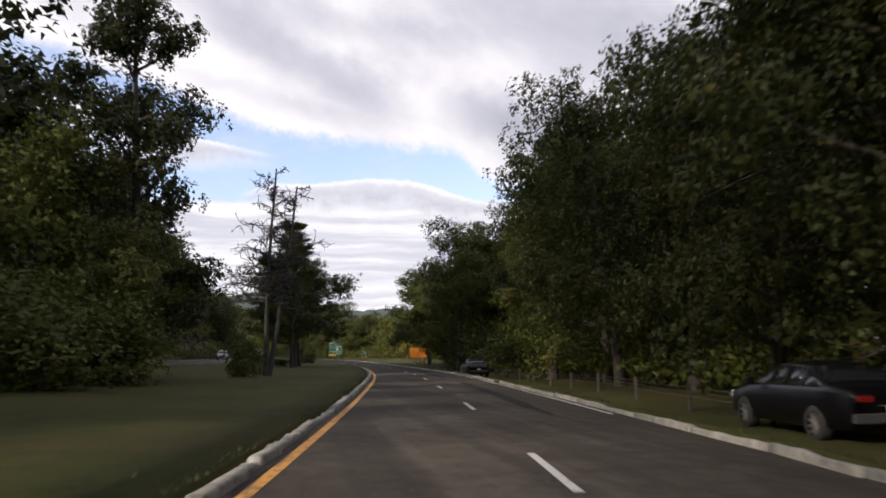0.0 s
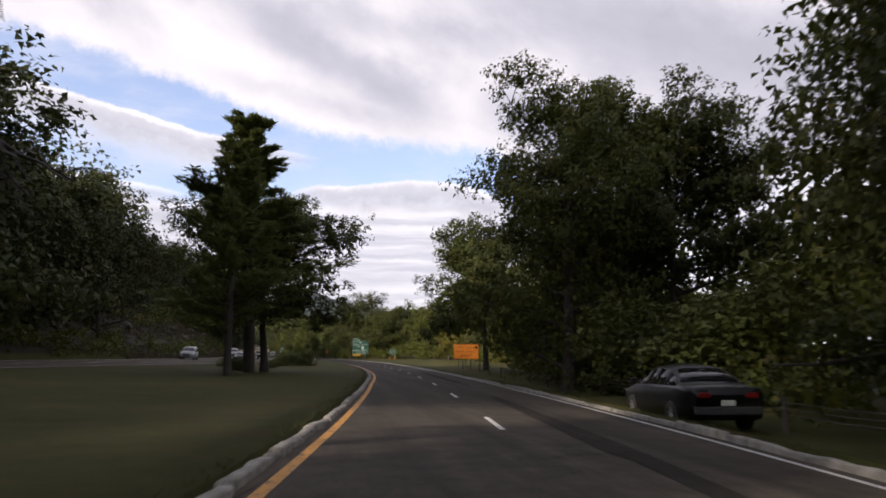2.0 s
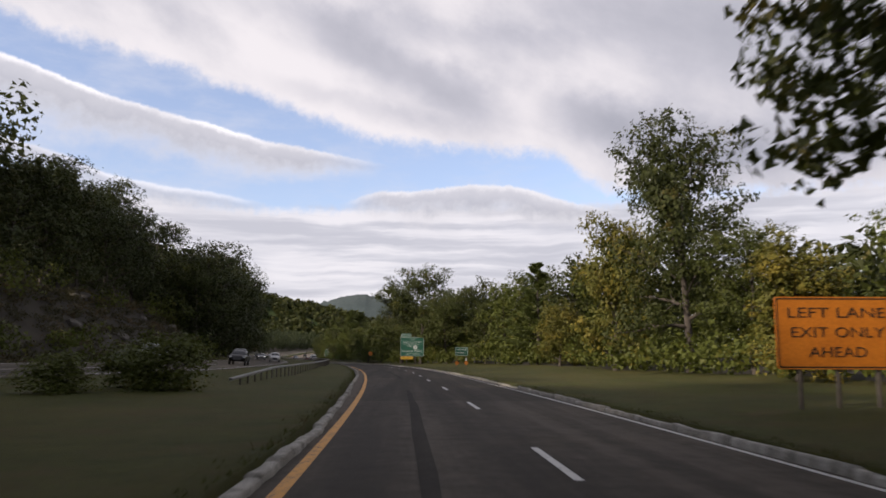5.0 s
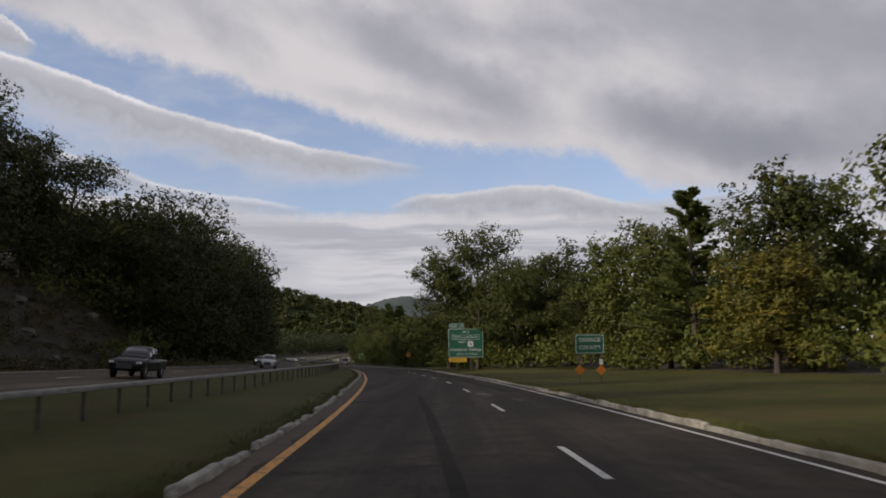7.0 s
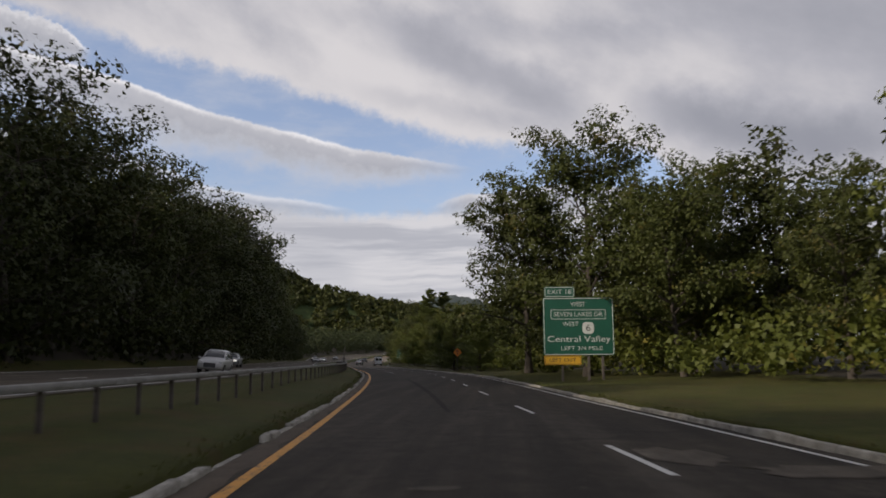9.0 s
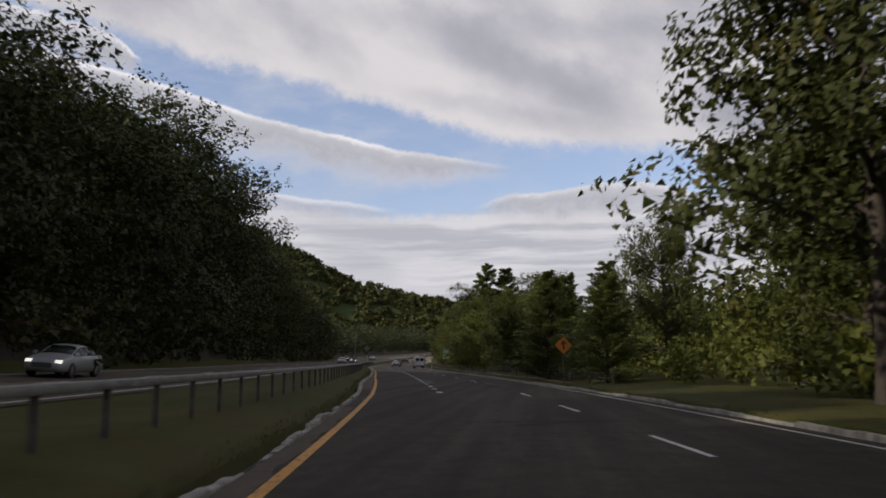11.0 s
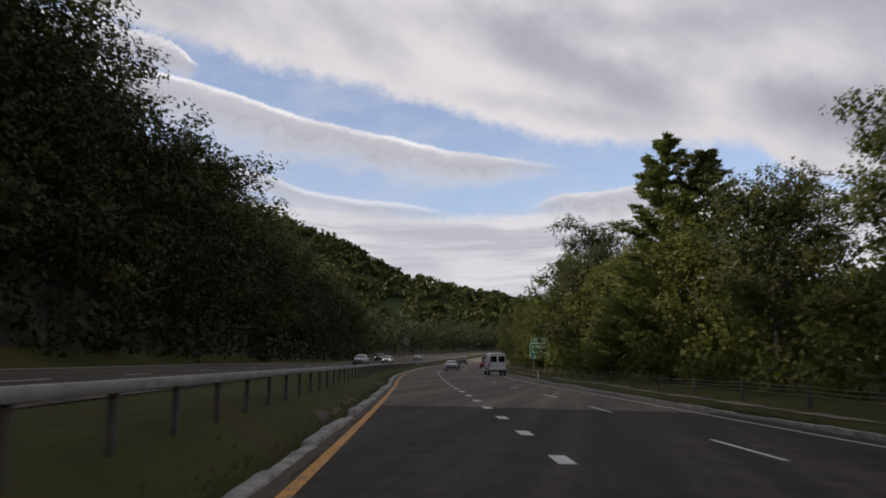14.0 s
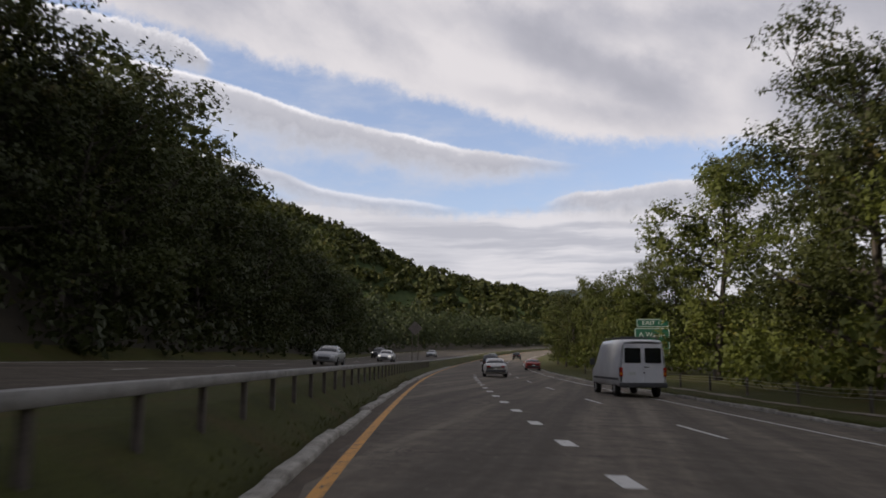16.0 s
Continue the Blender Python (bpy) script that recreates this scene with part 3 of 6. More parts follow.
def land(s, u):
    """Height of the ground over the road's level."""
    s, u = np.broadcast_arrays(np.asarray(s, float), np.asarray(u, float))
    kl, kr, on, of, oz, ozf = KERB_L(s) - 0.25, KERB_R(s) + 0.25, OPP_NEAR(s), OPP_FAR(s), OPP_ZN(s), OPP_ZF(s)
    z = np.full(s.shape, -0.55)
    left = u <= kl
    dip = np.where(s < 120, 0.30, RAIL_Z(s) - np.interp(s, [293, 330, 380], [0.60, 0.50, 0.33]))
    ru = np.minimum(RAIL(s), kl - 0.6) - 0.3
    ru = np.where(s < 120, (kl + on) / 2, np.maximum(ru, on + 1.0))
    f = np.clip((kl - u) / np.maximum(kl - ru, 0.5), 0, 1)
    g = np.clip((ru - u) / np.maximum(ru - on - 0.06, 0.3), 0, 1)
    z = np.where(left, 0.09 + (dip - 0.09) * f + (oz - 0.02 - dip) * g, z)
    under = (u < on + 0.04) & (u > of - 0.6)
    z = np.where(under, opp_z(s, u) - 0.25, z)
    past = np.clip(of - 0.6 - u, 0, None)
    rise = HILL(s) * (1 - np.exp(-np.clip(past - 3.0, 0, None) / 15.0))
    z = np.where(u <= of - 0.6, ozf - 0.05 + rise, z)
    right = u >= kr
    g = np.clip(u - kr, 0, None)
    low = LEAN(s) * kr
    ditch = np.interp(s, [88, 118], [0.36, 0.0]) * np.clip((g - 0.1) / 0.9, 0, 1)
    z = np.where(right, 0.10 - low - ditch + 0.012 * np.clip(g, 0, 12) + 0.05 * np.clip(g - 14, 0, 60), z)
    bumps = 0.05 * np.sin(s * 0.31 + u * 0.5) + 0.06 * np.sin(s * 0.13 - u * 0.27)
    bumps = bumps * np.clip((np.abs(u - on) - 0.1) / 2, 0, 1)
    return z + np.where((u < kl - 0.5) & ~under | (u > kr + 0.5), bumps * np.clip(np.minimum(np.abs(u - kl), np.abs(u - kr)) / 3, 0, 1), 0)


def ground_at(s, u):
    return at(s, u, float(land(s, u)))


def build_ground():
    ss = np.concatenate([[-150, -110], np.arange(-80, 560, 2.0), np.arange(560, 900, 12.0), np.arange(900, 1701, 80.0)])
    rows = []
    for s in ss:
        kl, kr, on, of = KERB_L(s) - 0.25, KERB_R(s) + 0.25, OPP_NEAR(s), OPP_FAR(s)
        u = [-700, -480, -320, -220, -160, -130, -110, -95] + list(of - np.array([62, 54, 47, 41, 35, 30, 25, 20, 16, 12, 9, 6, 4.1, 2.5, 0.7, 0.5]))
        u += list(np.linspace(of + 2, on - 2, 3)) + [on + 0.02, on + 0.06]
        u += list(np.linspace(on + 0.7, kl, 14)) + [kl + 0.02] + list(np.linspace(kl + 2, kr - 2, 3)) + [kr - 0.02]
        u += list(kr + np.array([0, 0.6, 1.2, 2, 3, 4.5, 6, 8, 10, 13, 16, 20, 26, 34, 45, 70, 120, 220, 450, 700]))
        rows.append(u)
    rows = np.array(rows)
    k = rows.shape[1]
    S = np.repeat(ss, k).reshape(rows.shape)
    pts = at(S.ravel(), rows.ravel(), land(S, rows).ravel())
    i = np.arange(len(ss) - 1)[:, None] * k + np.arange(k - 1)[None]
    faces = np.stack([i, i + 1, i + 1 + k, i + k], -1).reshape(-1, 4)
    me = mesh_of("ground", pts, faces, GRASS, True)
    me.materials.append(SHADED_LITTER)
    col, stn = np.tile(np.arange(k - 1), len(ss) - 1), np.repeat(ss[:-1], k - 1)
    # ground under the woods gets the litter colour that holds their shade
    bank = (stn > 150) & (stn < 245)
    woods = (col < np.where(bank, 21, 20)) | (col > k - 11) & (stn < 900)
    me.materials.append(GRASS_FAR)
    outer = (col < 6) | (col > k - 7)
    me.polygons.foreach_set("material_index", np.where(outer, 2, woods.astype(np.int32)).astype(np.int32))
    g = part("ground", me, None)
    tagged(g, "mown grass verge, median and wooded slope with dry patches", "grass", kind="structure")


build_ground()
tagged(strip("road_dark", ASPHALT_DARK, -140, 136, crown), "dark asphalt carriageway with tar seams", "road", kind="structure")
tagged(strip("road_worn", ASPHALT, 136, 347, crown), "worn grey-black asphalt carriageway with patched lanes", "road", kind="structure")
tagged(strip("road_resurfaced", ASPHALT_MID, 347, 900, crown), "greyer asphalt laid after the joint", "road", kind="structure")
opposite = strip("road_opposite", ASPHALT_PALE, -140, 900, lambda s: [(OPP_FAR(s), OPP_ZF(s)), (OPP_NEAR(s), OPP_ZN(s))])
tagged(opposite, "paler asphalt carriageway for oncoming traffic beyond the median", "road", kind="structure")


def line_strip(name, mat, s0, s1, where, width, step=2.0, z=0.034):
    return strip(name, mat, s0, s1, lambda s: [(where(s) - width / 2, z_road(s, where(s) - width / 2) + 0.006), (where(s) + width / 2, z_road(s, where(s) + width / 2) + 0.006)], step)


def z_road(s, u):
    row = crown(s)
    return float(np.interp(u, [r[0] for r in row], [r[1] for r in row]))


def build_marks():
    tagged(line_strip("yellow_line", YELLOW_PAINT, -140, 800, YELLOW, 0.16), "worn orange-yellow edge line along the median kerb", "road marking", kind="structure")
    tagged(line_strip("white_edge_line", WHITE_PAINT, 18, 800, EDGE, 0.10), "thin worn white edge line beside the kerb", "road marking", kind="structure")
    for w, n in ((OPP_NEAR, 0.5), (OPP_FAR, -0.5)):
        o = strip("opposite_edge_line", WHITE_PAINT, -140, 800, lambda s: [(w(s) - n - 0.06, opp_z(s, w(s) - n - 0.06) + 0.008), (w(s) - n + 0.06, opp_z(s, w(s) - n + 0.06) + 0.008)])
        tagged(o, "white edge line of the oncoming carriageway", "road marking", kind="structure")
    starts = [-16.5, -4.5, 7.5, 19.3, 32.7, 46.0, 59.3, 71.2, 83.0, 96.0, 108.7, 120.5, 132.0, 143.5, 155.0, 165.9, 176.8, 188.4, 199.6, 211.2, 221.2, 231.2, 241.0, 250.5, 260.0, 269.8] + [279.5, 291.0, 302.0, 313.0, 324.2, 335.2, 346.0, 355.0, 365.6, 376.0, 388.5] + [400.0 + 11.6 * i for i in range(14)]
    for a in starts:
        d = line_strip("lane_dash", WHITE_PAINT, a, a + 3.05, DASH, 0.11, 1.0)
        tagged(d, "worn white lane dash painted on the asphalt", "road marking", "lane dashes", "structure")
        mid = lambda q: (OPP_NEAR(q) + OPP_FAR(q)) / 2
        d = strip("opposite_lane_dash", WHITE_PAINT, a, a + 3.05, lambda q: [(mid(q) - 0.06, opp_z(q, mid(q) - 0.06) + 0.008), (mid(q) + 0.06, opp_z(q, mid(q) + 0.06) + 0.008)], 1.5)
        tagged(d, "white lane dash of the oncoming carriageway", "road marking", "opposite lane dashes", "structure")
    s = 282.2
    while s < 440:
        d = line_strip("lane_dot", WHITE_PAINT, s, s + 0.95, DOTS, 0.26, 0.5)
        tagged(d, "short broad white block of a dotted lane line", "road marking", "lane dots", "structure")
        s += 4.0


build_marks()


def z_road_edge(ss, side):
    return np.array([crown(q)[0 if side < 0 else 3][1] for q in ss])


def kerb_run(name, label, where, s0, s1, side, rng, broken=()):
    """Kerb blocks laid end to end, each with its own tilt and worn edges."""
    holder = tagged(new(name), label, "kerb", kind="structure")
    s, near = s0, []
    while s < s1:
        n = (rng.uniform(0.8, 2.0) if side < 0 and s < 345 else rng.uniform(2.2, 3.4)) if s < 420 else 12.0
        calm = 0.45 if s > 345 else 1.0
        e = min(s + n - 0.03, s1)
        if not any(a < (s + e) / 2 < b for a, b in broken):
            du, dz, top = rng.normal(0, 0.014), rng.normal(0, 0.014), rng.uniform(0.08, 0.13)
            if side < 0 and 130 < s < 345 and rng.uniform() < 0.22:
                top = rng.uniform(0.0, 0.05)
            yaw = rng.normal(0, 0.012)
            ss = np.linspace(s, e, 6)
            jag = rng.normal(0, 0.010 * calm, (6, 2))
            prof = np.array([(-0.115, -0.25), (-0.105, top - 0.03), (-0.08, top), (0.06, top), (0.09, top - 0.03), (0.11, -0.25)])
            if side < 0:
                prof[:, 0] *= 1
            prof[:, 0] *= np.interp(s, [125, 145, 275, 290, 345, 360], [0.9, 0.70, 0.70, 1.0, 1.15, 1.2]) if side < 0 else 0.6
            k = len(prof)
            uu = where(ss)[:, None] + du + np.linspace(-yaw, yaw, 6)[:, None] + prof[None, :, 0] + np.where(np.arange(k)[None] > 0, jag[:, :1], 0)
            zz = (z_road_edge(ss, side))[:, None] + prof[None, :, 1] + np.where((np.arange(k)[None] > 0) & (np.arange(k)[None] < k - 1), dz + jag[:, 1:], 0)
            pts = at(np.repeat(ss, k), uu.ravel(), zz.ravel())
            i = np.arange(5)[:, None] * k + np.arange(k - 1)[None]
            f = np.stack([i, i + 1, i + 1 + k, i + k], -1).reshape(-1, 4)
            ends = np.array([[0, 1, 2, 5], [2, 3, 4, 5]])
            f = np.concatenate([f, ends[:, ::-1], ends + 5 * k])
            part("kerb_block", mesh_of("kerb_block", pts, f, KERB), None, holder)
        s = e + 0.03
    return holder


_rng = np.random.default_rng(5)
kerb_run("kerb_median", "weathered pale concrete kerb blocks along the median, chipped and leaning", KERB_L, -30, 480, -1, _rng,
         ((108, 110.5), (152, 153), (168, 169.5), (185, 186.5), (214, 215), (246, 247), (306, 308)))
kerb_run("kerb_verge", "low worn concrete kerb along the grass verge", KERB_R, -30, 480, 1, _rng, ((40, 42),))


def dirt_strip(s0, s1):
    """Sand and litter between the yellow line and the kerb."""
    d = strip("roadside_dirt", SOIL, s0, s1, lambda s: [(KERB_L(s) + 0.05, 0.02 + z_road(s, KERB_L(s))), (max(KERB_L(s) + 0.12, YELLOW(s) - 0.13 - 0.05 * math.sin(s * 1.7) - 0.04 * math.sin(s * 4.1)), z_road(s, YELLOW(s)) + 0.004)], 0.5)
    return tagged(d, "brown grit and dead leaves between kerb and yellow line", "dirt", kind="structure")


def bare_strip(s0, s1, deep):
    """Bare earth on the median just behind the kerb, with a ragged inner edge."""
    def row(s):
        w = deep * (0.55 + 0.3 * math.sin(s * 0.8) + 0.2 * math.sin(s * 2.7)) * min(1, (s - s0) / 3 + 0.05, (s1 - s) / 3 + 0.05)
        us = [KERB_L(s) - 0.12 - max(0.05, w) * f for f in (1, 0.66, 0.33, 0)]
        return [(u, float(land(s, u)) + 0.02) for u in us]
    return tagged(strip("bare_earth", SOIL, s0, s1, row, 0.5), "bare brown earth behind the median kerb", "dirt", kind="structure")


def path_strip(s0, s1):
    """A trodden strip of pale bare ground along the cable fence."""
    def row(s):
        a = KERB_R(s) + 1.75 + 0.15 * math.sin(s * 0.21)
        w = 0.32 * (0.7 + 0.3 * math.sin(s * 1.1) + 0.25 * math.sin(s * 3.3)) * min(1, (s - s0) / 4 + 0.05, (s1 - s) / 4 + 0.05)
        return [(u, float(land(s, u)) + 0.025) for u in (a - w, a, a + w)]
    return tagged(strip("bare_path", SAND, s0, s1, row, 0.5), "narrow strip of pale bare ground before the cable fence", "dirt", kind="structure")


path_strip(296, 430)
for a, b, d in ((338, 350, 0.6), (355, 370, 0.5), (297, 308, 0.4)):
    bare_strip(a, b, d)
for a, b in ((-20, 100), (124, 272), (286, 318), (326, 420)):
    dirt_strip(a, b)


def patch(s, u, length, width, mat, seed, label, skew=0.0):
    """A thin ragged patch or smear on the asphalt."""
    rng = np.random.default_rng(seed)
    n = 18
    a = np.linspace(0, 2 * np.pi, n, endpoint=False)
    r = 1 + rng.normal(0, 0.13, n)
    ls, lu = np.sign(np.cos(a)) * np.abs(np.cos(a)) ** 0.7 * r, np.sign(np.sin(a)) * np.abs(np.sin(a)) ** 0.7 * r
    ss = s + ls * length / 2
    uu = u + lu * width / 2 + skew * ls
    zz = [z_road(q, w) + 0.007 + seed % 5 * 0.0008 for q, w in zip(ss, uu)]
    c = at(s, u, z_road(s, u) + 0.008 + seed % 5 * 0.0008)
    pts = np.concatenate([[c], at(ss, uu, np.array(zz))])
    f = np.array([(0, 1 + i, 1 + (i + 1) % n) for i in range(n)])
    o = part("asphalt_patch", mesh_of("asphalt_patch", pts, f, mat), None)
    return tagged(o, label, "road patch", "asphalt patches", "structure")


for i, (s, u, l, w, k) in enumerate(PATCHES):
    patch(s, u, l, w, ASPHALT_PALE if k == "pale" else TAR, i, "pale worn patch in the asphalt" if k == "pale" else "dark tar seam across the asphalt", 0.25 if k == "skew" else 0.0)

# ---------------------------------------------------------------- trees
def limb_path(rng, start, direction, length, n=6, wander=0.12, lift=0.0):
    p, d, out = np.array(start, float), np.array(direction, float), []
    d /= np.linalg.norm(d)
    for i in range(n):
        out.append(p.copy())
        d = d + rng.normal(0, wander, 3) + np.array([0, 0, lift])
        d /= np.linalg.norm(d)
        p = p + d * length / (n - 1)
    return np.array(out)


def broadleaf_model(seed, height, spread, low, leaves, size, light=False):
    """A trunk with limbs, and a crown of leaf clumps hung about the limbs. Returns both meshes' arrays."""
    rng = np.random.default_rng(seed)
    wood, tips, core = [], [], []
    r0 = 0.016 * height + 0.06
    trunk = limb_path(rng, (0, 0, -0.3), (rng.normal(0, 0.04), rng.normal(0, 0.04), 1), height * 0.86, 10, 0.035, 0.02)
    wood.append(tube_arrays(trunk, r0 * np.linspace(1, 0.16, 10) * np.array([1.35] + [1] * 9), 6 if light else 9))
    n_limb = 19
    for i in range(n_limb):
        f = low + (0.97 - low) * (i + rng.uniform(0, 0.8)) / n_limb
        k = f * 9
        base = trunk[int(k)] + (trunk[min(int(k) + 1, 9)] - trunk[int(k)]) * (k - int(k))
        a = i * 2.4 + rng.uniform(-0.5, 0.5)
        g = (f - low) / (1 - low)
        reach = spread * (0.55 + 0.6 * np.sin(np.pi * (0.18 + 0.72 * g))) * rng.uniform(0.6, 1.1)
        up = 0.25 + 0.9 * g
        path = limb_path(rng, base, (np.cos(a), np.sin(a), up), reach, 6, 0.13, 0.02)
        wood.append(tube_arrays(path, r0 * 0.42 * (1.15 - 0.7 * g) * np.linspace(1, 0.15, 6), 4 if light else 6))
        tips += [(path[j], reach) for j in (3, 5)]
        core += [path[2], path[3]]
        for _ in range(4):
            j = rng.integers(1, 5)
            sub = limb_path(rng, path[j], (path[5] - path[j]) / (np.linalg.norm(path[5] - path[j]) + 1e-6) + rng.normal(0, 0.6, 3), reach * 0.38, 4, 0.15)
            if not light:
                wood.append(tube_arrays(sub, r0 * 0.13 * np.linspace(1, 0.2, 4), 4))
            tips.append((sub[3], reach))
    tips.append((trunk[-1], spread))
    tips.append((trunk[-2], spread))
    c = np.array([t[0] for t in tips])
    c = c + rng.normal(0, 0.25, c.shape)
    n_out = len(c)
    c = np.concatenate([c, np.array(core)])
    rad = (spread * 0.155 + 0.30) * rng.uniform(0.65, 1.4, len(c))
    rad[n_out:] *= 1.5
    flat = np.array([1.15, 1.15, 0.80])
    # large dim leaves fill the heart of each clump, small ones stand in tufts about its skin
    n_in = leaves // 5
    weight = rng.uniform(0.7, 1.4, len(c)) * rad ** 2
    weight[n_out:] *= 0.5
    weight /= weight.sum()
    deep = rng.choice(len(c), n_in, p=weight)
    inner = c[deep] + scatter(rng, n_in) * (rng.uniform(0, 1, n_in) ** 0.4 * rad[deep] * 0.55)[:, None] * flat
    per = 15
    skin = scatter(rng, len(c) * per)
    skin[:, 2] = np.where(rng.uniform(0, 1, len(skin)) < 0.5, np.abs(skin[:, 2]), skin[:, 2])
    owner = np.repeat(np.arange(len(c)), per)
    tuft = c[owner] + skin * (rad[owner] * rng.uniform(0.72, 1.08, len(skin)))[:, None] * flat
    n_sk = leaves - n_in
    pick = rng.choice(len(tuft), n_sk, p=weight[owner] / weight[owner].sum())
    off = scatter(rng, n_sk) * (rng.uniform(0, 1, n_sk) ** 0.45 * (0.20 * rad[owner[pick]] + 0.10))[:, None]
    pos = np.concatenate([tuft[pick] + off, inner])
    whole = pos - np.array([trunk[6][0], trunk[6][1], height * (0.35 + 0.4 * low)])
    whole /= np.linalg.norm(whole, axis=1)[:, None] + 1e-6
    out = np.concatenate([off / (np.linalg.norm(off, axis=1)[:, None] + 1e-6) * 0.45 + skin[pick] * 0.5, scatter(rng, n_in) * 0.5]) + whole * 0.45
    sizes = np.concatenate([np.full(n_sk, size * 0.84), np.full(n_in, size * 1.15)])
    lv = leaf_cards(rng, pos, sizes, 0.35, 0.95, out)
    return wood, lv


def pine_model(seed, height, spread, low, leaves, size, ragged=0.42):
    """A white pine: straight trunk, near-level tiers of limbs carrying flat sprays of needles."""
    rng = np.random.default_rng(seed)
    r0 = 0.013 * height + 0.05
    trunk = limb_path(rng, (0, 0, -0.3), (rng.normal(0, 0.02), rng.normal(0, 0.02), 1), height, 12, 0.012, 0.02)
    wood = [tube_arrays(trunk, r0 * np.linspace(1.2, 0.08, 12), 8)]
    cen, rad = [], []
    z = low * height
    while z < height * 0.985:
        g = z / height
        for i in range(rng.integers(4, 7)):
            a = rng.uniform(0, 2 * np.pi)
            k = min(g * 11, 10.99)
            base = trunk[int(k)] + (trunk[int(k) + 1] - trunk[int(k)]) * (k - int(k))
            h = (g - low) / (1 - low)
            reach = spread * (1.03 - h) ** 0.72 * rng.uniform(1 - ragged, 1 + ragged * 0.7) + 0.25
            path = limb_path(rng, base, (np.cos(a), np.sin(a), 0.10 + 0.55 * h), reach, 6, 0.07, 0.055)
            wood.append(tube_arrays(path, (0.02 + 0.05 * (1 - h)) * np.linspace(1, 0.2, 6), 5))
            for k in np.linspace(1.6, 5.0, 7):
                j = min(int(k), 4)
                cen.append(path[j] + (path[j + 1] - path[j]) * (k - j) + rng.normal(0, 0.10, 3) + [0, 0, 0.08])
                rad.append(0.20 + 0.105 * reach * (0.75 if k > 4.4 else 1))
        z += rng.uniform(0.7, 1.1) * height / 17
    cen, rad = np.array(cen), np.array(rad)
    pick = rng.integers(0, len(cen), leaves)
    off = scatter(rng, leaves) * (rng.uniform(0, 1, leaves) ** 0.5)[:, None] * rad[pick][:, None] * np.array([1.25, 1.25, 0.42])
    pos = cen[pick] + off
    out = pos * np.array([1, 1, 0])
    lv = needle_cards(rng, pos, size, out / (np.linalg.norm(out, axis=1)[:, None] + 1e-6))
    return wood, lv


def dead_model(seed, height, lean, spread=3.1, low=0.36):
    """A dead conifer: bare trunk and drooping, forking limbs."""
    rng = np.random.default_rng(seed)
    trunk = limb_path(rng, (0, 0, -0.3), (lean, 0.02, 1), height, 12, 0.02, 0.01)
    wood = [tube_arrays(trunk, np.linspace(0.19, 0.05, 12), 9)]
    z = low
    while z < 0.99:
        k = min(z * 11, 10.99)
        base = trunk[int(k)] + (trunk[int(k) + 1] - trunk[int(k)]) * (k - int(k))
        a = rng.uniform(0, 2 * np.pi)
        reach = spread * (1.15 - 0.7 * z) * rng.uniform(0.6, 1.25)
        path = limb_path(rng, base, (np.cos(a), np.sin(a), 0.25 * z), reach, 8, 0.13, -0.012)
        wood.append(tube_arrays(path, 0.085 * (1.2 - z) * np.linspace(1, 0.3, 8), 5))
        for j in range(2, 8):
            for _ in range(2):
                d = path[min(j, 7)] - path[j - 1] + rng.normal(0, 0.32, 3) * np.array([1, 1, 0.7])
                sub = limb_path(rng, path[j], d, reach * rng.uniform(0.18, 0.42), 5, 0.22, -0.01)
                wood.append(tube_arrays(sub, 0.034 * np.linspace(1, 0.5, 5), 3))
                for _k in range(2):
                    q = limb_path(rng, sub[rng.integers(1, 5)], rng.normal(0, 1, 3) + d * 1.2, reach * 0.13, 3, 0.2)
                    wood.append(tube_arrays(q, 0.022 * np.linspace(1, 0.6, 3), 3))
        z += rng.uniform(0.011, 0.024)
    return wood


MODELS = {}
KINDS = {"oak": (broadleaf_model, 17, 6.0, 0.20, 21000, 0.25, LEAF_OAK), "maple": (broadleaf_model, 16, 5.0, 0.14, 20000, 0.24, LEAF_MAPLE),
         "gold": (broadleaf_model, 12, 4.2, 0.10, 12500, 0.26, LEAF_GOLD), "wide": (broadleaf_model, 15, 7.0, 0.30, 22000, 0.265, LEAF_OAK),
         "pine": (pine_model, 18, 5.0, 0.20, 23000, 0.44, NEEDLES), "fullpine": (pine_model, 13, 4.6, 0.05, 21000, 0.38, NEEDLES),
         "verge_oak": (broadleaf_model, 17, 5.6, 0.12, 36000, 0.185, LEAF_OAK), "verge_maple": (broadleaf_model, 16, 5.0, 0.07, 40000, 0.18, LEAF_MAPLE),
         "verge_wide": (broadleaf_model, 15, 6.2, 0.36, 58000, 0.215, LEAF_OAK), "verge_gold": (broadleaf_model, 12, 4.2, 0.08, 30000, 0.165, LEAF_GOLD), "column": (broadleaf_model, 20, 3.6, 0.10, 34000, 0.20, LEAF_SHADED),
         "shrub": (broadleaf_model, 3.0, 1.7, 0.02, 4000, 0.17, LEAF_MAPLE),
         # slope kinds take the shade-coloured leaves, far kinds the brighter ones
         "slope_oak": (broadleaf_model, 17, 6.0, 0.08, 7400, 0.38, LEAF_SHADED), "slope_maple": (broadleaf_model, 16, 5.4, 0.06, 7400, 0.38, LEAF_SHADED),
         "near_slope": (broadleaf_model, 17, 6.0, 0.06, 13000, 0.27, LEAF_SHADED),
         "far_oak": (broadleaf_model, 17, 6.0, 0.12, 8000, 0.38, LEAF_OAK), "far_maple": (broadleaf_model, 16, 5.4, 0.10, 8800, 0.37, LEAF_MAPLE),
         "far_gold": (broadleaf_model, 12, 4.4, 0.08, 8000, 0.33, LEAF_GOLD)}


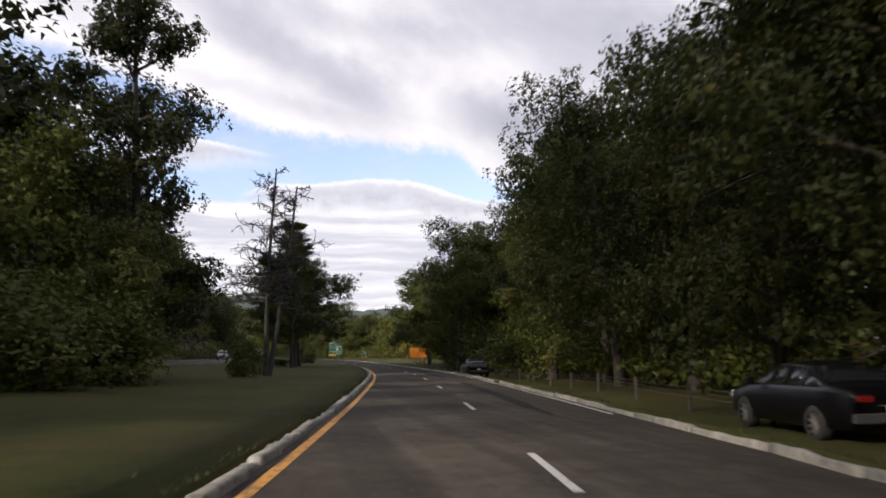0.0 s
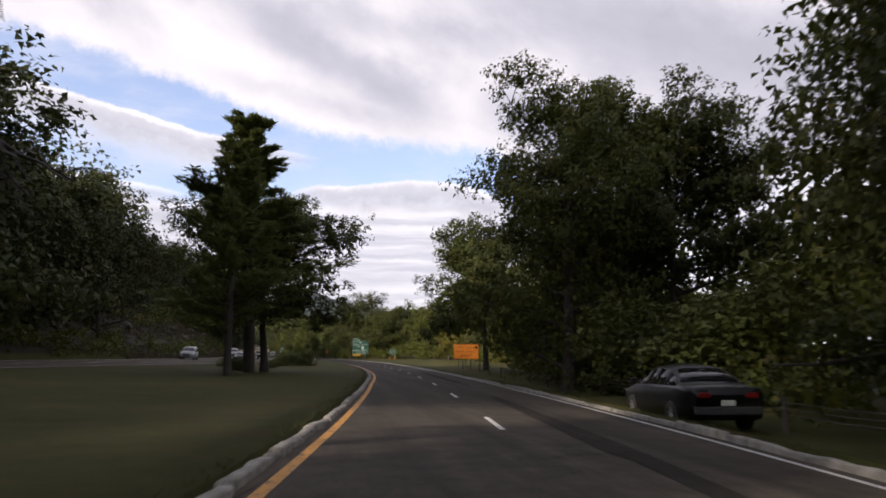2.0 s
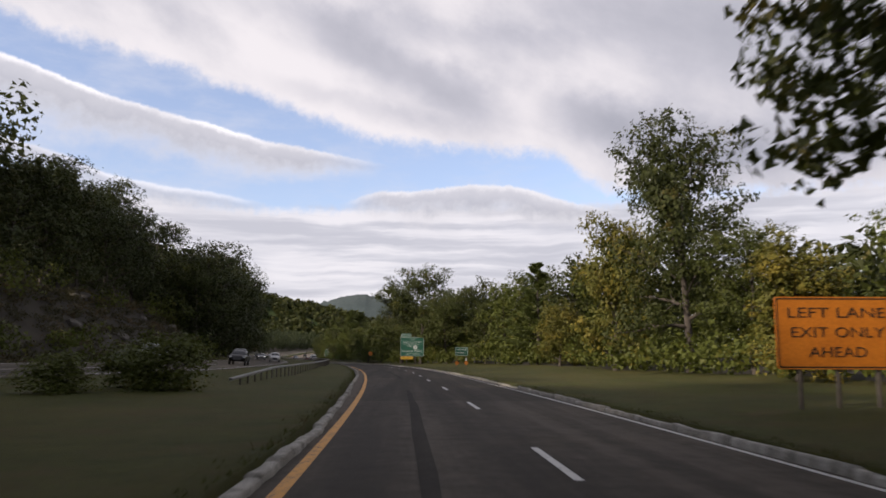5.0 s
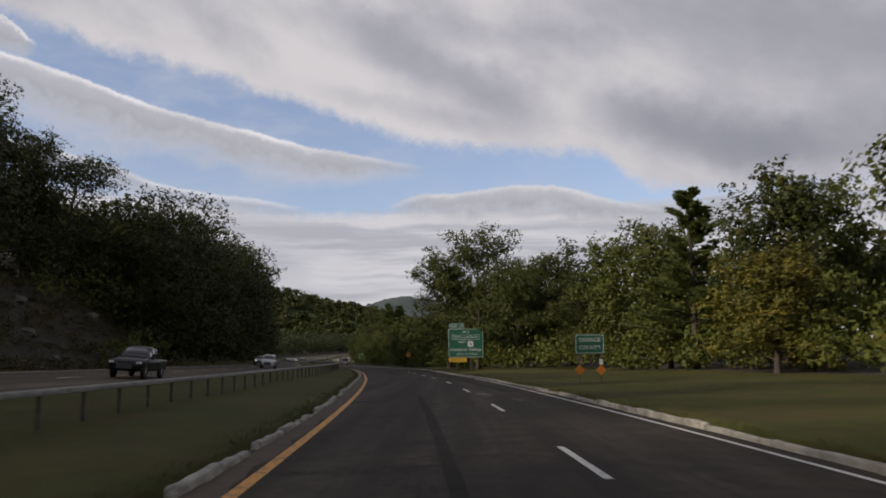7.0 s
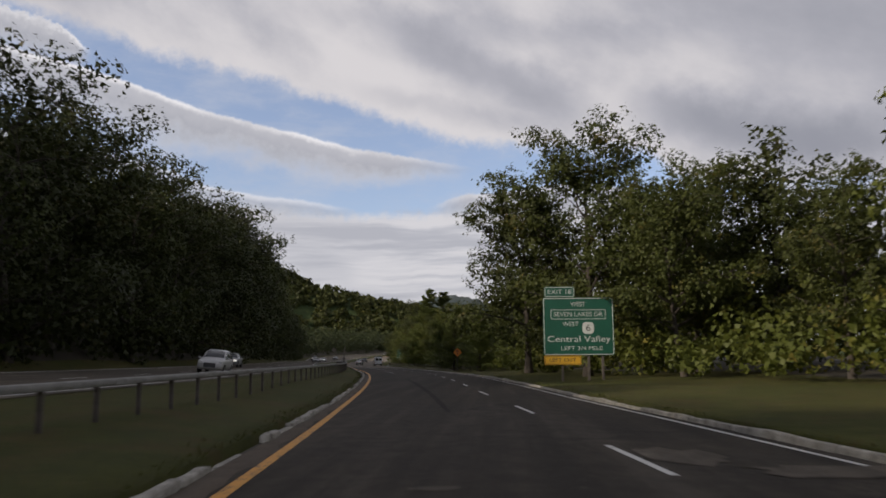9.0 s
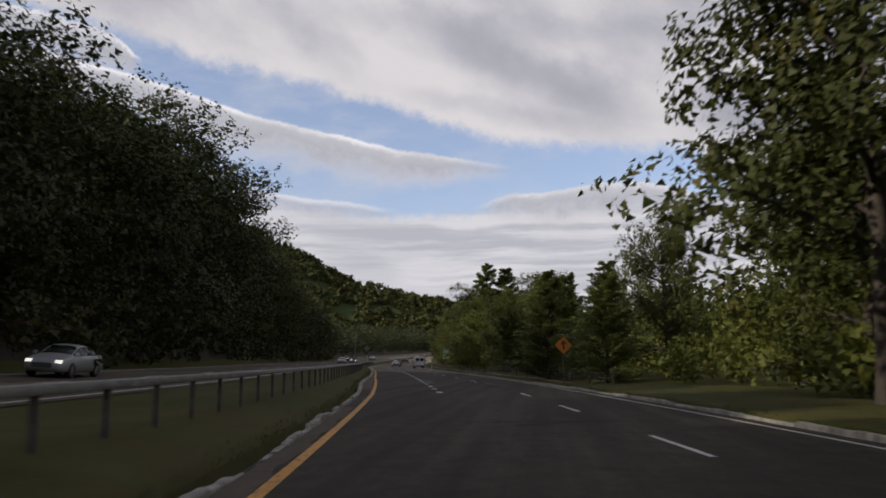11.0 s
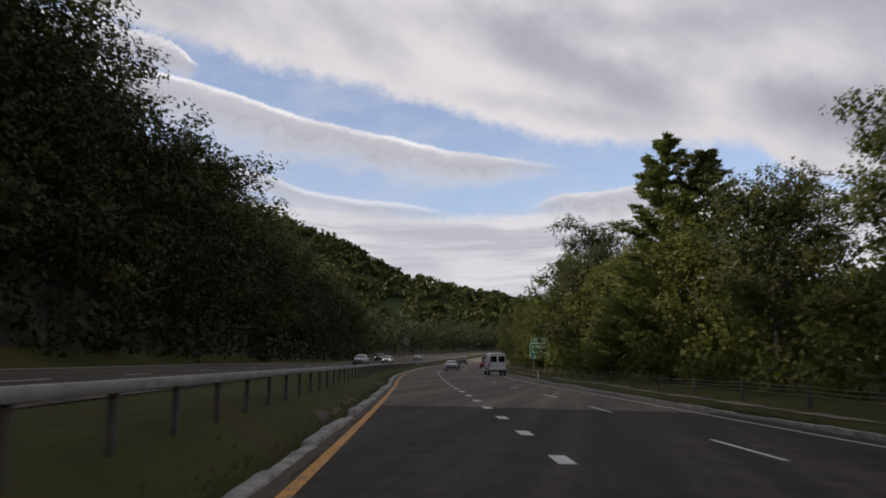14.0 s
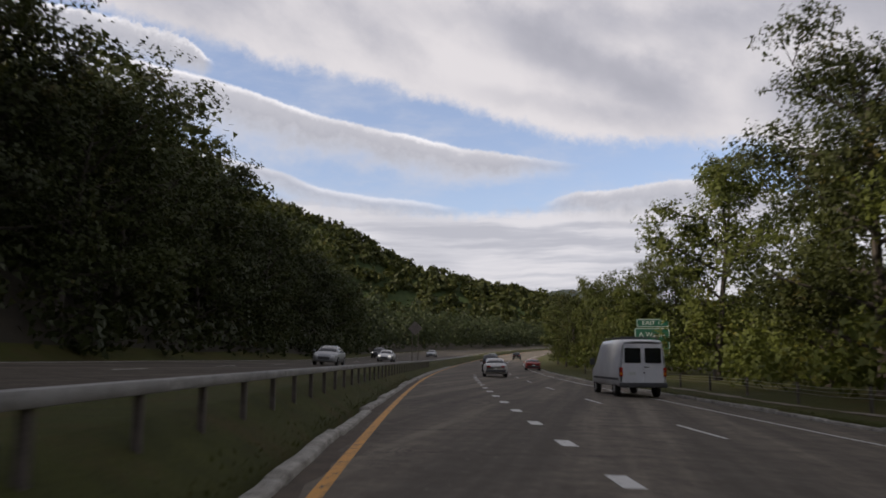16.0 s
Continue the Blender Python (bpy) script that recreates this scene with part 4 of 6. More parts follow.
def model(key):
    """Meshes of one kind of tree, built once and shared by all trees of that kind."""
    if key not in MODELS:
        kind, seed = key
        fn, h, sp, low, n, size, mat = KINDS[kind]
        wood, lv = fn(seed, h, sp, low, n, size, *(() if fn is pine_model else (n < 9000,)))
        top = float(np.percentile(lv[0][:, 2], 99.7))
        MODELS[key] = (top, joined("trunk", wood, BARK), mesh_of("crown", *lv, mat))
    return MODELS[key]


TREE_WORDS = {"oak": "tall broadleaf tree with a dark green crown", "maple": "leafy maple with a full mid-green crown",
              "gold": "small broadleaf tree whose leaves turn yellow-green", "wide": "wide oak with heavy dark limbs",
              "pine": "ragged white pine with level tiers of needles", "fullpine": "bushy pine with low branches",
              "shrub": "dense leafy shrub", "verge_gold": "broadleaf tree turning yellow at the crown", "column": "tall narrow dark tree clad in dense leaves", "verge_wide": "wide oak with heavy dark limbs", "verge_oak": "tall dark oak with a dense crown", "verge_maple": "tall maple with a dense crown", "slope_oak": "dark broadleaf tree", "near_slope": "dark broadleaf tree", "far_oak": "dark green oak", "far_maple": "leafy mid-green maple", "slope_maple": "dark leafy maple", "far_gold": "small tree with yellowing leaves"}


WORD = {"shrub": "shrub"}


def plant(kind, seed, s, u, height, wide=1.0, turn=None, extra="", group="", lean=(0, 0)):
    if u < -16.8 or u > 22 or s < 8:
        kind = {"oak": "far_oak", "wide": "far_oak", "maple": "far_maple", "verge_oak": "far_oak", "verge_maple": "far_maple", "gold": "far_gold"}.get(kind, kind)
    h, trunk, crown = model((kind, seed))
    p = ground_at(s, u)
    k = height / h
    turn = (s * 37.0 + u * 91.0) % 360 if turn is None else turn
    ob = new(WORD.get(kind, "tree"))
    ob.matrix_world = pose(p[0], p[1], p[2] - 0.05, lean[0], lean[1], turn) @ Matrix.Diagonal((k * wide, k * wide, k, 1))
    part("trunk", trunk, None, ob)
    part("crown", crown, None, ob)
    tagged(ob, TREE_WORDS[kind] + (" " + extra if extra else " beside the road"), WORD.get(kind, "tree"), group)
    return ob

def plant_woods():
    rng = np.random.default_rng(11)
    kinds = ["oak", "oak", "oak", "maple", "wide"]
    # the tall wood along the first stretch of the verge
    for row, (off, step, tall) in enumerate([(2.2, 6.6, 17.0), (8.5, 8.5, 20.0)]):
        s = -34.0 + row * 3
        while s < (108 if row == 0 else 118):
            k = ("verge_oak", "verge_oak", "verge_maple")[rng.integers(0, 3)] if row == 0 else ("far_oak", "far_oak", "far_maple")[rng.integers(0, 3)]
            back = 3.5 if row == 0 and s > 92 else 0.0
            if (56 < s < 85) if row == 0 else (80 < s < 104):
                s += step * rng.uniform(0.8, 1.2)      # a gap through which the sky shows
                continue
            plant(k, int(rng.integers(1, 3)), s, WOOD_R(s) + off + back + rng.uniform(-0.8, 1.2), tall * np.interp(s, [42, 60, 88, 96, 118], [1, 0.97, 0.95, 0.66, 0.66]) * rng.uniform(0.88, 1.1), rng.uniform(0.85, 1.0),
                  extra="at the verge", group="wood along the verge")
            s += step * rng.uniform(0.8, 1.2)
    # the left slope above the oncoming lanes; a bare rocky bank keeps the trees back for a stretch
    s = 50.0
    while s < 545:
        k = ["slope_oak", "slope_maple"][rng.integers(0, 2)]
        if 195 < s < 430:
            k = "near_slope"
        bank = 150 < s < 245
        off = (13.0 if bank else 6.2 if s > 375 else 5.5) + rng.uniform(-1.5, 1.5)
        f = 0.96 if 245 <= s < 254 else np.interp(s, [150, 185, 213, 221, 235, 241, 245], [1.0, 1.02, 1.02, 1.22, 1.26, 1.10, 1.02]) if bank else 0.93 if s < 150 else np.interp(s, [250, 290, 330, 342, 430, 460], [0.92, 0.96, 0.96, 0.87, 0.88, 0.8])
        u = OPP_FAR(s) - off
        h = max(6.5, CANOPY(s) * f * rng.uniform(0.89, 1.04) - float(land(s, u)))
        plant(k, int(rng.integers(1, 4)), s, u, h, rng.uniform(0.95, 1.2), extra="on the slope", group="trees on the slope")
        s += 6.6 * rng.uniform(0.8, 1.25) * (1.0 if s < 440 else 1.6)


def rocks_on_bank():
    """Grey boulders and ledges on the bare bank above the oncoming lanes."""
    rng = np.random.default_rng(51)
    for i in range(16):
        s = rng.uniform(152, 243)
        u = OPP_FAR(s) - rng.uniform(3.0, 12.0)
        size = rng.uniform(0.4, 1.2)
        bm = bmesh.new()
        bmesh.ops.create_icosphere(bm, subdivisions=2, radius=size)
        for v in bm.verts:
            d = noise.noise(v.co * 1.1 / size + Vector((i * 7.3, 0, 0)))
            v.co *= 1 + 0.45 * d
            v.co.z *= 0.6
        o = part("rock", bm, ROCK, None)
        p = ground_at(s, u)
        o.matrix_world = pose(p[0], p[1], p[2] + size * 0.1, rng.uniform(-20, 20), rng.uniform(-20, 20), rng.uniform(0, 360))
        tagged(o, "weathered grey-brown boulder on the grassy bank", "rock", "rocks on the bank")


def plant_single():
    # the median and the far side of the oncoming lanes at the start
    for kind, seed, s, u, h, w in [("column", 2, 45, -14.7, 21.5, 0.9), ("maple", 1, 40, -19, 14, 0.9), ("maple", 3, 30, -22, 15, 0.9), ("oak", 1, 22, -20, 13, 0.9), ("maple", 1, 8, -19, 12, 1.0),
                                   ("maple", 2, 36, -13.0, 7.5, 1.0), ("oak", 3, 14, -22, 14, 1.0),
                                   ("pine", 1, 92.5, -10.1, 14.5, 0.9), ("pine", 2, 102.0, -10.2, 18.6, 1.25), ("verge_wide", 2, 107.5, -9.8, 16.0, 1.1),
                                   ("shrub", 1, 27, -12.5, 3.6, 1.3), ("shrub", 2, 30, -15.5, 4.4, 1.3), ("shrub", 3, 33, -12.8, 4.0, 1.3), ("shrub", 1, 36, -16.0, 5.0, 1.3), ("shrub", 2, 24, -16.5, 4.0, 1.4),
                                   ("shrub", 3, 47.6, -9.3, 2.7, 0.95), ("shrub", 2, 122, -13.5, 1.0, 2.2), ("shrub", 3, 124, -11.0, 0.9, 2.4), ("shrub", 1, 126, -15.5, 1.1, 2.4),
                                   ("shrub", 2, 139, -8.2, 2.0, 1.4), ("shrub", 3, 141, -9.8, 1.8, 1.4), ("shrub", 1, 137, -10.8, 1.5, 1.6), ("shrub", 2, 108, -12.0, 1.0, 1.4)]:
        plant(kind, seed, s, u, h, w, extra="in the median")
    # the verge: edge of the wood, the clearing and the lawn
    for kind, seed, s, u, h, w in [("verge_maple", 2, 81.5, 7.9, 16.5, 0.95), ("verge_wide", 1, 117.5, 9.7, 14.9, 1.05), ("verge_oak", 1, 60.0, 12.8, 17.5, 0.95), ("verge_wide", 3, 84.5, 14.8, 16.5, 0.95), ("verge_gold", 2, 105, 16.0, 12.5, 0.9), ("shrub", 1, 71, 11.5, 4.6, 1.3), ("shrub", 2, 76.5, 10.2, 4.2, 1.3), ("shrub", 3, 84.5, 10.0, 4.8, 1.2), ("shrub", 1, 90, 10.6, 5.2, 1.2), ("shrub", 2, 96, 11.4, 5.0, 1.3), ("shrub", 3, 101, 12.0, 4.4, 1.3), ("oak", 2, 112, 15.5, 17, 0.9), ("maple", 1, 124, 17, 13, 0.9),
                                   ("maple", 2, 140, 22, 10, 1.0), ("gold", 1, 147, 18.5, 7.0, 1.1), ("maple", 3, 156, 21, 9, 1.1), ("gold", 3, 134, 19, 8, 1.0),
                                   ("oak", 1, 166, 21.5, 20, 0.85), ("gold", 2, 178, 20.0, 14.0, 0.75), ("maple", 2, 186, 23.5, 13, 1.0), ("gold", 1, 200, 21.5, 7.5, 1.25),
                                   ("gold", 3, 208, 24.5, 8.0, 1.2), ("pine", 1, 214, 23.0, 13.8, 1.15), ("oak", 3, 229, 27.5, 14.5, 1.0), ("oak", 1, 205, 25.0, 13.8, 0.95), ("maple", 1, 221, 24, 12.0, 1.05), ("maple", 3, 206, 29, 13, 1.0),
                                   ("maple", 3, 231, 23.5, 12.8, 1.0), ("oak", 2, 238, 21.5, 10.5, 0.85), ("wide", 3, 247, 17.0, 12.5, 0.95), ("oak", 3, 257, 14.0, 18.3, 1.0),
                                   ("wide", 2, 262, 21.0, 15.0, 0.85), ("oak", 1, 269, 12.4, 17.3, 1.05), ("maple", 1, 276, 16.5, 12.5, 0.9), ("oak", 2, 252, 20.0, 14.0, 1.0), ("maple", 2, 286, 19.5, 13.0, 0.9), ("oak", 1, 250, 24.5, 15.2, 1.0),
                                   ("oak", 1, 300, 18.0, 12.0, 0.8)]:
        plant(kind, seed, s, u, h, w, extra="behind the lawn")
    # pines and broadleaf trees of the last stretch
    for kind, seed, s, u, h, w in [("fullpine", 1, 306, 11.2, 6.9, 1.1), ("fullpine", 2, 314, 13.8, 9.0, 1.0), ("fullpine", 3, 298, 13.2, 7.0, 1.1), ("fullpine", 1, 310, 17.0, 9.4, 1.0), ("fullpine", 3, 320, 14.6, 9.0, 1.0), ("fullpine", 2, 328, 18.0, 9.0, 1.0), ("pine", 2, 322, 16.5, 9.6, 1.0),
                                   ("maple", 3, 330, 16.5, 10.5, 0.95), ("oak", 2, 338, 18.0, 11.5, 0.95), ("maple", 1, 346, 16.8, 10.5, 1.0), ("fullpine", 2, 340, 14.5, 6.5, 1.1),
                                   ("maple", 2, 353, 20.0, 12.5, 0.9), ("oak", 3, 360, 17.5, 11.0, 0.95), ("maple", 1, 371, 18.0, 11.0, 1.0), ("oak", 2, 366, 21.0, 11.5, 0.95),
                                   ("maple", 3, 379, 17.0, 10.0, 1.0), ("fullpine", 1, 384, 15.5, 7.0, 1.1), ("maple", 1, 392, 19.0, 12.0, 0.9), ("pine", 1, 377, 18.0, 17.4, 1.0), ("pine", 3, 379, 21.5, 17.0, 1.0), ("maple", 2, 400, 19.5, 11.5, 1.0),
                                   ("maple", 1, 416, 21.0, 13.5, 0.9), ("verge_oak", 2, 406, 18.5, 17.0, 0.95), ("maple", 2, 430, 19.5, 16.5, 0.9), ("oak", 3, 448, 22.0, 11.5, 0.9), ("fullpine", 3, 445, 17.0, 7.5, 1.1),
                                   ("maple", 1, 446, 18.0, 11.0, 0.9), ("oak", 1, 458, 17.5, 11.0, 0.9), ("maple", 3, 470, 17.0, 11.5, 0.8), ("oak", 2, 484, 16.0, 11.0, 0.9),
                                   ("maple", 2, 498, 15.5, 10.0, 0.9), ("oak", 3, 512, 15.0, 10.0, 0.9)]:
        plant(kind, seed, s, u, h, w, extra="behind the verge fence")
    # two dead conifers in the median
    for seed, s, u, h, lean, turn in [(4, 52.4, -8.7, 14.3, 0.0, 20), (9, 52.6, -8.55, 13.4, 0.14, -8)]:
        p = ground_at(s, u)
        ob = new("dead_tree")
        ob.matrix_world = pose(*p, 0, 0, turn)
        wood = dead_model(seed, h, lean)
        part("trunk", joined("trunk", wood[:1], BARK_GREY), None, ob)
        part("bare_crown", joined("bare_crown", wood[1:], BARK_GREY), None, ob)
        tagged(ob, "bare grey dead conifer with drooping leafless branches in the median", "tree", "dead conifers")


def forest(name, label, rng, spots, size=0.95, leaves=260, mat=None):
    """Many far trees in one body of leaf clumps. spots: rows of x, y, z, height, radius."""
    spots = np.asarray(spots)
    n = len(spots)
    c = np.repeat(spots[:, :3], leaves, 0)
    h, r = np.repeat(spots[:, 3], leaves), np.repeat(spots[:, 4], leaves)
    clump = scatter(rng, n * 14)
    clump[:, 2] = clump[:, 2] * 0.85
    pick = np.repeat(np.arange(n) * 14, leaves) + rng.integers(0, 14, n * leaves)
    d = scatter(rng, n * leaves)
    loc = clump[pick] * 0.70 + d * 0.40
    pos = c + np.stack([loc[:, 0] * r, loc[:, 1] * r, h * 0.52 + loc[:, 2] * h * 0.50], 1)
    v, f = leaf_cards(rng, pos, size, 0.2, 0.9, d)
    ob = part(name, mesh_of(name, v, f, mat or FOREST), None)
    return tagged(ob, label, "woods", kind="stuff")


def plant_forest():
    rng = np.random.default_rng(21)
    spots = []
    # woods before station 50 stand out of view, added to shade the verge
    for s in np.arange(-76, 545, 6.5):
        for off in (11.5, 17, 23, 30, 38) if s < 140 or s > 430 else (17, 23, 30) if s < 245 else (11.5, 17, 24):
            ss, u = s + rng.uniform(-3, 3), OPP_FAR(s) - off + rng.uniform(-3, 3)
            p = ground_at(ss, u)
            # back rows from 140 to 200 are raised to keep sun off the lawn
            spots.append((*p, max(6.0, CANOPY(s) * rng.uniform(0.94, 1.08) * (0.86 + 0.008 * off if s < 150 else min(1.06 + 0.012 * off, 1.5) if s > 430 else (1.22 if 140 < s < 200 else 0.88) + 0.011 * off if s < 245 else 0.80 + 0.009 * off) - float(land(ss, u))), rng.uniform(3, 4.6)))
    forest("hillside_woods", "dense dark woods covering the slope beyond the oncoming lanes", rng, spots, 0.70, 400)
    spots = []
    for s in np.arange(-40, 560, 6.0):
        for off in (14, 20, 27):
            ss, u = s + rng.uniform(-3, 3), WOOD_R(s) + off + rng.uniform(-2, 2)
            p = ground_at(ss, u)
            tall = np.interp(s, [96, 101, 125, 200, 270, 310, 420, 560], [16, 7, 8, 12, 12, 9.5, 9.5, 9])
            spots.append((*p, tall * rng.uniform(0.8, 1.1), rng.uniform(3, 4.5)))
    forest("verge_woods", "deep green woods standing behind the trees of the verge", rng, spots, 0.66, 380)
    # scrub that closes the foot of the woods
    spots = []
    for s in np.arange(-40, 540, 2.2):
        u = OPP_FAR(s) - rng.uniform(3.0, 5.0)
        if 118 < s < 245 and (s < 150 or rng.uniform() < 0.3):
            spots.append((*ground_at(s, u), rng.uniform(1.8, 4.2), rng.uniform(1.4, 2.2)))
            spots.append((*ground_at(s, u - 5), rng.uniform(3, 6), rng.uniform(1.6, 2.6)))
        off = rng.uniform(2.6, 4.5) if s < 122 else rng.uniform(1.0, 4.0) if s < 300 else rng.uniform(0.8, 4.0)
        off += 5.0 if 418 < s < 442 else 0.0
        spots.append((*ground_at(s, WOOD_R(s) + off), rng.uniform(1.5, 4.0), rng.uniform(1.2, 2.2)))
        spots.append((*ground_at(s, WOOD_R(s) + off + 4), rng.uniform(3.5, 6.5), rng.uniform(2, 3)))
    brush = []
    for s in np.arange(146, 248, 1.1):
        for off in (2.6, 4.6, 6.8, 9.2, 11.8):
            ss, u = s + rng.uniform(-0.6, 0.6), OPP_FAR(s) - off - rng.uniform(-1.0, 1.0)
            brush.append((*(ground_at(ss, u) - np.array([0, 0, 0.25])), rng.uniform(0.5, 1.3) * (1.9 if rng.uniform() < 0.12 else 1.0), rng.uniform(0.7, 1.3)))
    forest("bank_brush", "rough brown-green brush covering the steep bank", rng, brush, 0.17, 120, BRUSH)
    forest("scrub", "low scrub and saplings along the foot of the woods", rng, spots, 0.30, 210, LEAF_MAPLE)
    spots = []
    for s in np.arange(245, 545, 2.6):
        for off in (3.2, 6.0, 9.0, 12.5, 16.0, 20.0) if s > 330 else (3.2, 6.0, 9.0, 12.5):
            spots.append((*ground_at(s, OPP_FAR(s) - off - rng.uniform(0, 2)), rng.uniform(2.2, 3.6) + off * 0.2, rng.uniform(1.8, 2.6)))
    forest("slope_scrub", "dark undergrowth closing the foot of the wooded slope", rng, spots, 0.44, 150, LEAF_SHADED)
    # woods closing the valley where the road bends away
    spots = []
    for s in np.arange(548, 900, 7.0):
        for off in (5, 11, 18, 26, 35, 46, 60):
            ss, u = s + rng.uniform(-3, 3), OPP_FAR(s) - off + rng.uniform(-3, 3)
            spots.append((*ground_at(ss, u), rng.uniform(8, 17), rng.uniform(3.5, 5.5)))
    forest("valley_woods", "paler sunlit woods closing the valley ahead", rng, spots, 0.80, 300, FOREST_LIT)


def build_far_hills():
    """A wooded ridge over the valley and a hill behind it coloured with haze."""
    rng = np.random.default_rng(31)

    def hill(name, label, dist, rows, deep, leaf, step, mat_ground, count):
        az, el = np.array(rows)[:, 0], np.array(rows)[:, 1]
        a = np.arange(az.max(), az.min(), -step)
        top = np.interp(-a, -az, el) * dist + 1.3 + rng.normal(0, dist * 0.001, len(a))
        d = np.array([-0.42, -0.30, -0.18, -0.08, 0.0, 0.12, 0.3]) * deep + dist
        f = np.array([0.0, 0.22, 0.52, 0.82, 1.0, 0.9, 0.4])
        A = np.radians(a)
        X = CENTRE[0] - np.sin(A)[:, None] * d[None]
        Y = CENTRE[1] + np.cos(A)[:, None] * d[None]
        Z = top[:, None] * f[None] - 6 * (1 - f[None])
        n, k = X.shape
        i = np.arange(n - 1)[:, None] * k + np.arange(k - 1)[None]
        faces = np.stack([i, i + 1, i + 1 + k, i + k], -1).reshape(-1, 4)
        o = part(name, mesh_of(name, np.stack([X, Y, Z], -1).reshape(-1, 3), faces, mat_ground, True), None)
        tagged(o, label, "hill", kind="structure")
        if count:
            ai, fi = rng.uniform(0, n - 1.01, count), rng.uniform(0.5, 4.6, count)
            i0, k0 = ai.astype(int), fi.astype(int)
            g = lambda M: (M[i0, k0] * (1 - (fi - k0)) + M[i0, k0 + 1] * (fi - k0)) * (1 - (ai - i0)) + (M[i0 + 1, k0] * (1 - (fi - k0)) + M[i0 + 1, k0 + 1] * (fi - k0)) * (ai - i0)
            spots = np.stack([g(X), g(Y), g(Z) - 3, rng.uniform(9, 14, count), rng.uniform(5, 8, count)], 1)
            forest(name + "_woods", "distant woods covering the ridge", rng, spots, leaf * 0.85, 64)

    hill("far_ridge", "wooded ridge that closes the valley", 900.0, [(34, 0.21), (26, 0.18), (18.3, 0.138), (14.5, 0.103), (11.2, 0.085), (8.5, 0.074), (5.7, 0.064), (2, 0.05), (-4, 0.04), (-12, 0.03)], 500, 4.2, 0.8, GRASS_FAR, 1500)
    hill("blue_hill", "rounded hill in the distance, haze put into its bluish colour", 2600.0, [(14, 0.04), (8, 0.06), (6.2, 0.072), (4.8, 0.080), (3.0, 0.084), (1.2, 0.079), (-1, 0.066), (-4, 0.058), (-8, 0.062), (-12, 0.05), (-20, 0.03)], 900, 0, 0.25, HILL_HAZE, 0)


CENTRE = at(215.0, 0.0)
plant_woods()
plant_single()
rocks_on_bank()
plant_forest()
build_far_hills()


def grass_blades():
    """Taller tufts along the kerbs, under the rail and at the foot of the woods."""
    rng = np.random.default_rng(77)
    n = 26000
    s = rng.uniform(0, 420, n)
    band = rng.choice([0, 1], n)
    off = rng.gamma(1.4, 0.10, n)
    u = np.where(band == 0, KERB_L(s) - 0.14 - off, np.where(band == 1, KERB_R(s) + 0.14 + off, np.where(band == 2, KERB_L(s) - rng.uniform(0.2, 8, n), np.where(band == 3, KERB_R(s) + rng.uniform(0.2, 7, n), RAIL(s) + rng.normal(0, 0.35, n)))))
    tuft = noise_field(s, u)
    h = rng.uniform(0.03, 0.085, n) * (0.4 + 1.3 * tuft) * np.where(band == 4, 1.7, 1.0)
    base = at(s, u, land(s, u) - 0.01)
    a = rng.uniform(0, 2 * np.pi, n)
    w = rng.uniform(0.010, 0.022, n)
    side = np.stack([np.cos(a) * w, np.sin(a) * w, np.zeros(n)], 1)
    tip = np.stack([rng.normal(0, 0.4, n) * h, rng.normal(0, 0.4, n) * h, h], 1)
    v = np.stack([base - side, base + side, base + tip], 1).reshape(-1, 3)
    o = part("grass_blades", mesh_of("grass_blades", v, np.arange(3 * n).reshape(n, 3), BLADES), None)
    tagged(o, "uneven grass and weeds along kerbs and rail", "grass", kind="stuff")


def noise_field(s, u):
    return 0.5 + 0.25 * np.sin(s * 0.9 + 2 * np.sin(u * 0.7)) + 0.25 * np.sin(s * 2.3 + u * 1.9)


grass_blades()

# ---------------------------------------------------------------- rails, fences and signs
STEEL = worn("galvanised_steel", (0.15, 0.148, 0.140), (0.33, 0.325, 0.31), 2.2, 30, 0.75, 0.05, 0.06)
POST_STEEL = worn("weathered_post", (0.055, 0.048, 0.042), (0.13, 0.11, 0.095), 4.0, 50, 0.8, 0.2)
WOOD_POST = worn("grey_timber", (0.07, 0.062, 0.055), (0.17, 0.15, 0.135), 3.0, 40, 0.9, stretch=(1, 1, 0.2))
SIGN_GREEN = worn("sign_green", (0.006, 0.060, 0.036), (0.010, 0.085, 0.052), 0.8, 20, 0.45, bump=0.02)
SIGN_WHITE = worn("sign_white", (0.42, 0.45, 0.43), (0.56, 0.58, 0.55), 1.0, 20, 0.5, bump=0.02)
SIGN_ORANGE = worn("sign_orange", (0.38, 0.115, 0.010), (0.50, 0.165, 0.015), 1.0, 20, 0.5, bump=0.02)
SIGN_YELLOW = worn("sign_yellow", (0.55, 0.30, 0.02), (0.68, 0.40, 0.03), 1.0, 20, 0.5, bump=0.02)
SIGN_BLACK = worn("sign_black", (0.010, 0.010, 0.010), (0.022, 0.022, 0.022), 1.0, 20, 0.5, bump=0.02)
SIGN_BACK = worn("sign_back", (0.10, 0.085, 0.075), (0.19, 0.165, 0.15), 1.5, 20, 0.6, 0.3)


CABLE = worn("pale_cable", (0.13, 0.13, 0.105), (0.25, 0.245, 0.20), 3, 40, 0.5, 0.3, 0.05)


def facing(s, u, z=None, turn=0.0):
    """Pose at a place of the road, y ahead along it; z over the ground unless given over the road."""
    p = ground_at(s, u) if z is None else at(s, u, z)
    return pose(p[0], p[1], p[2], 0, 0, yaw_at(s) + turn)


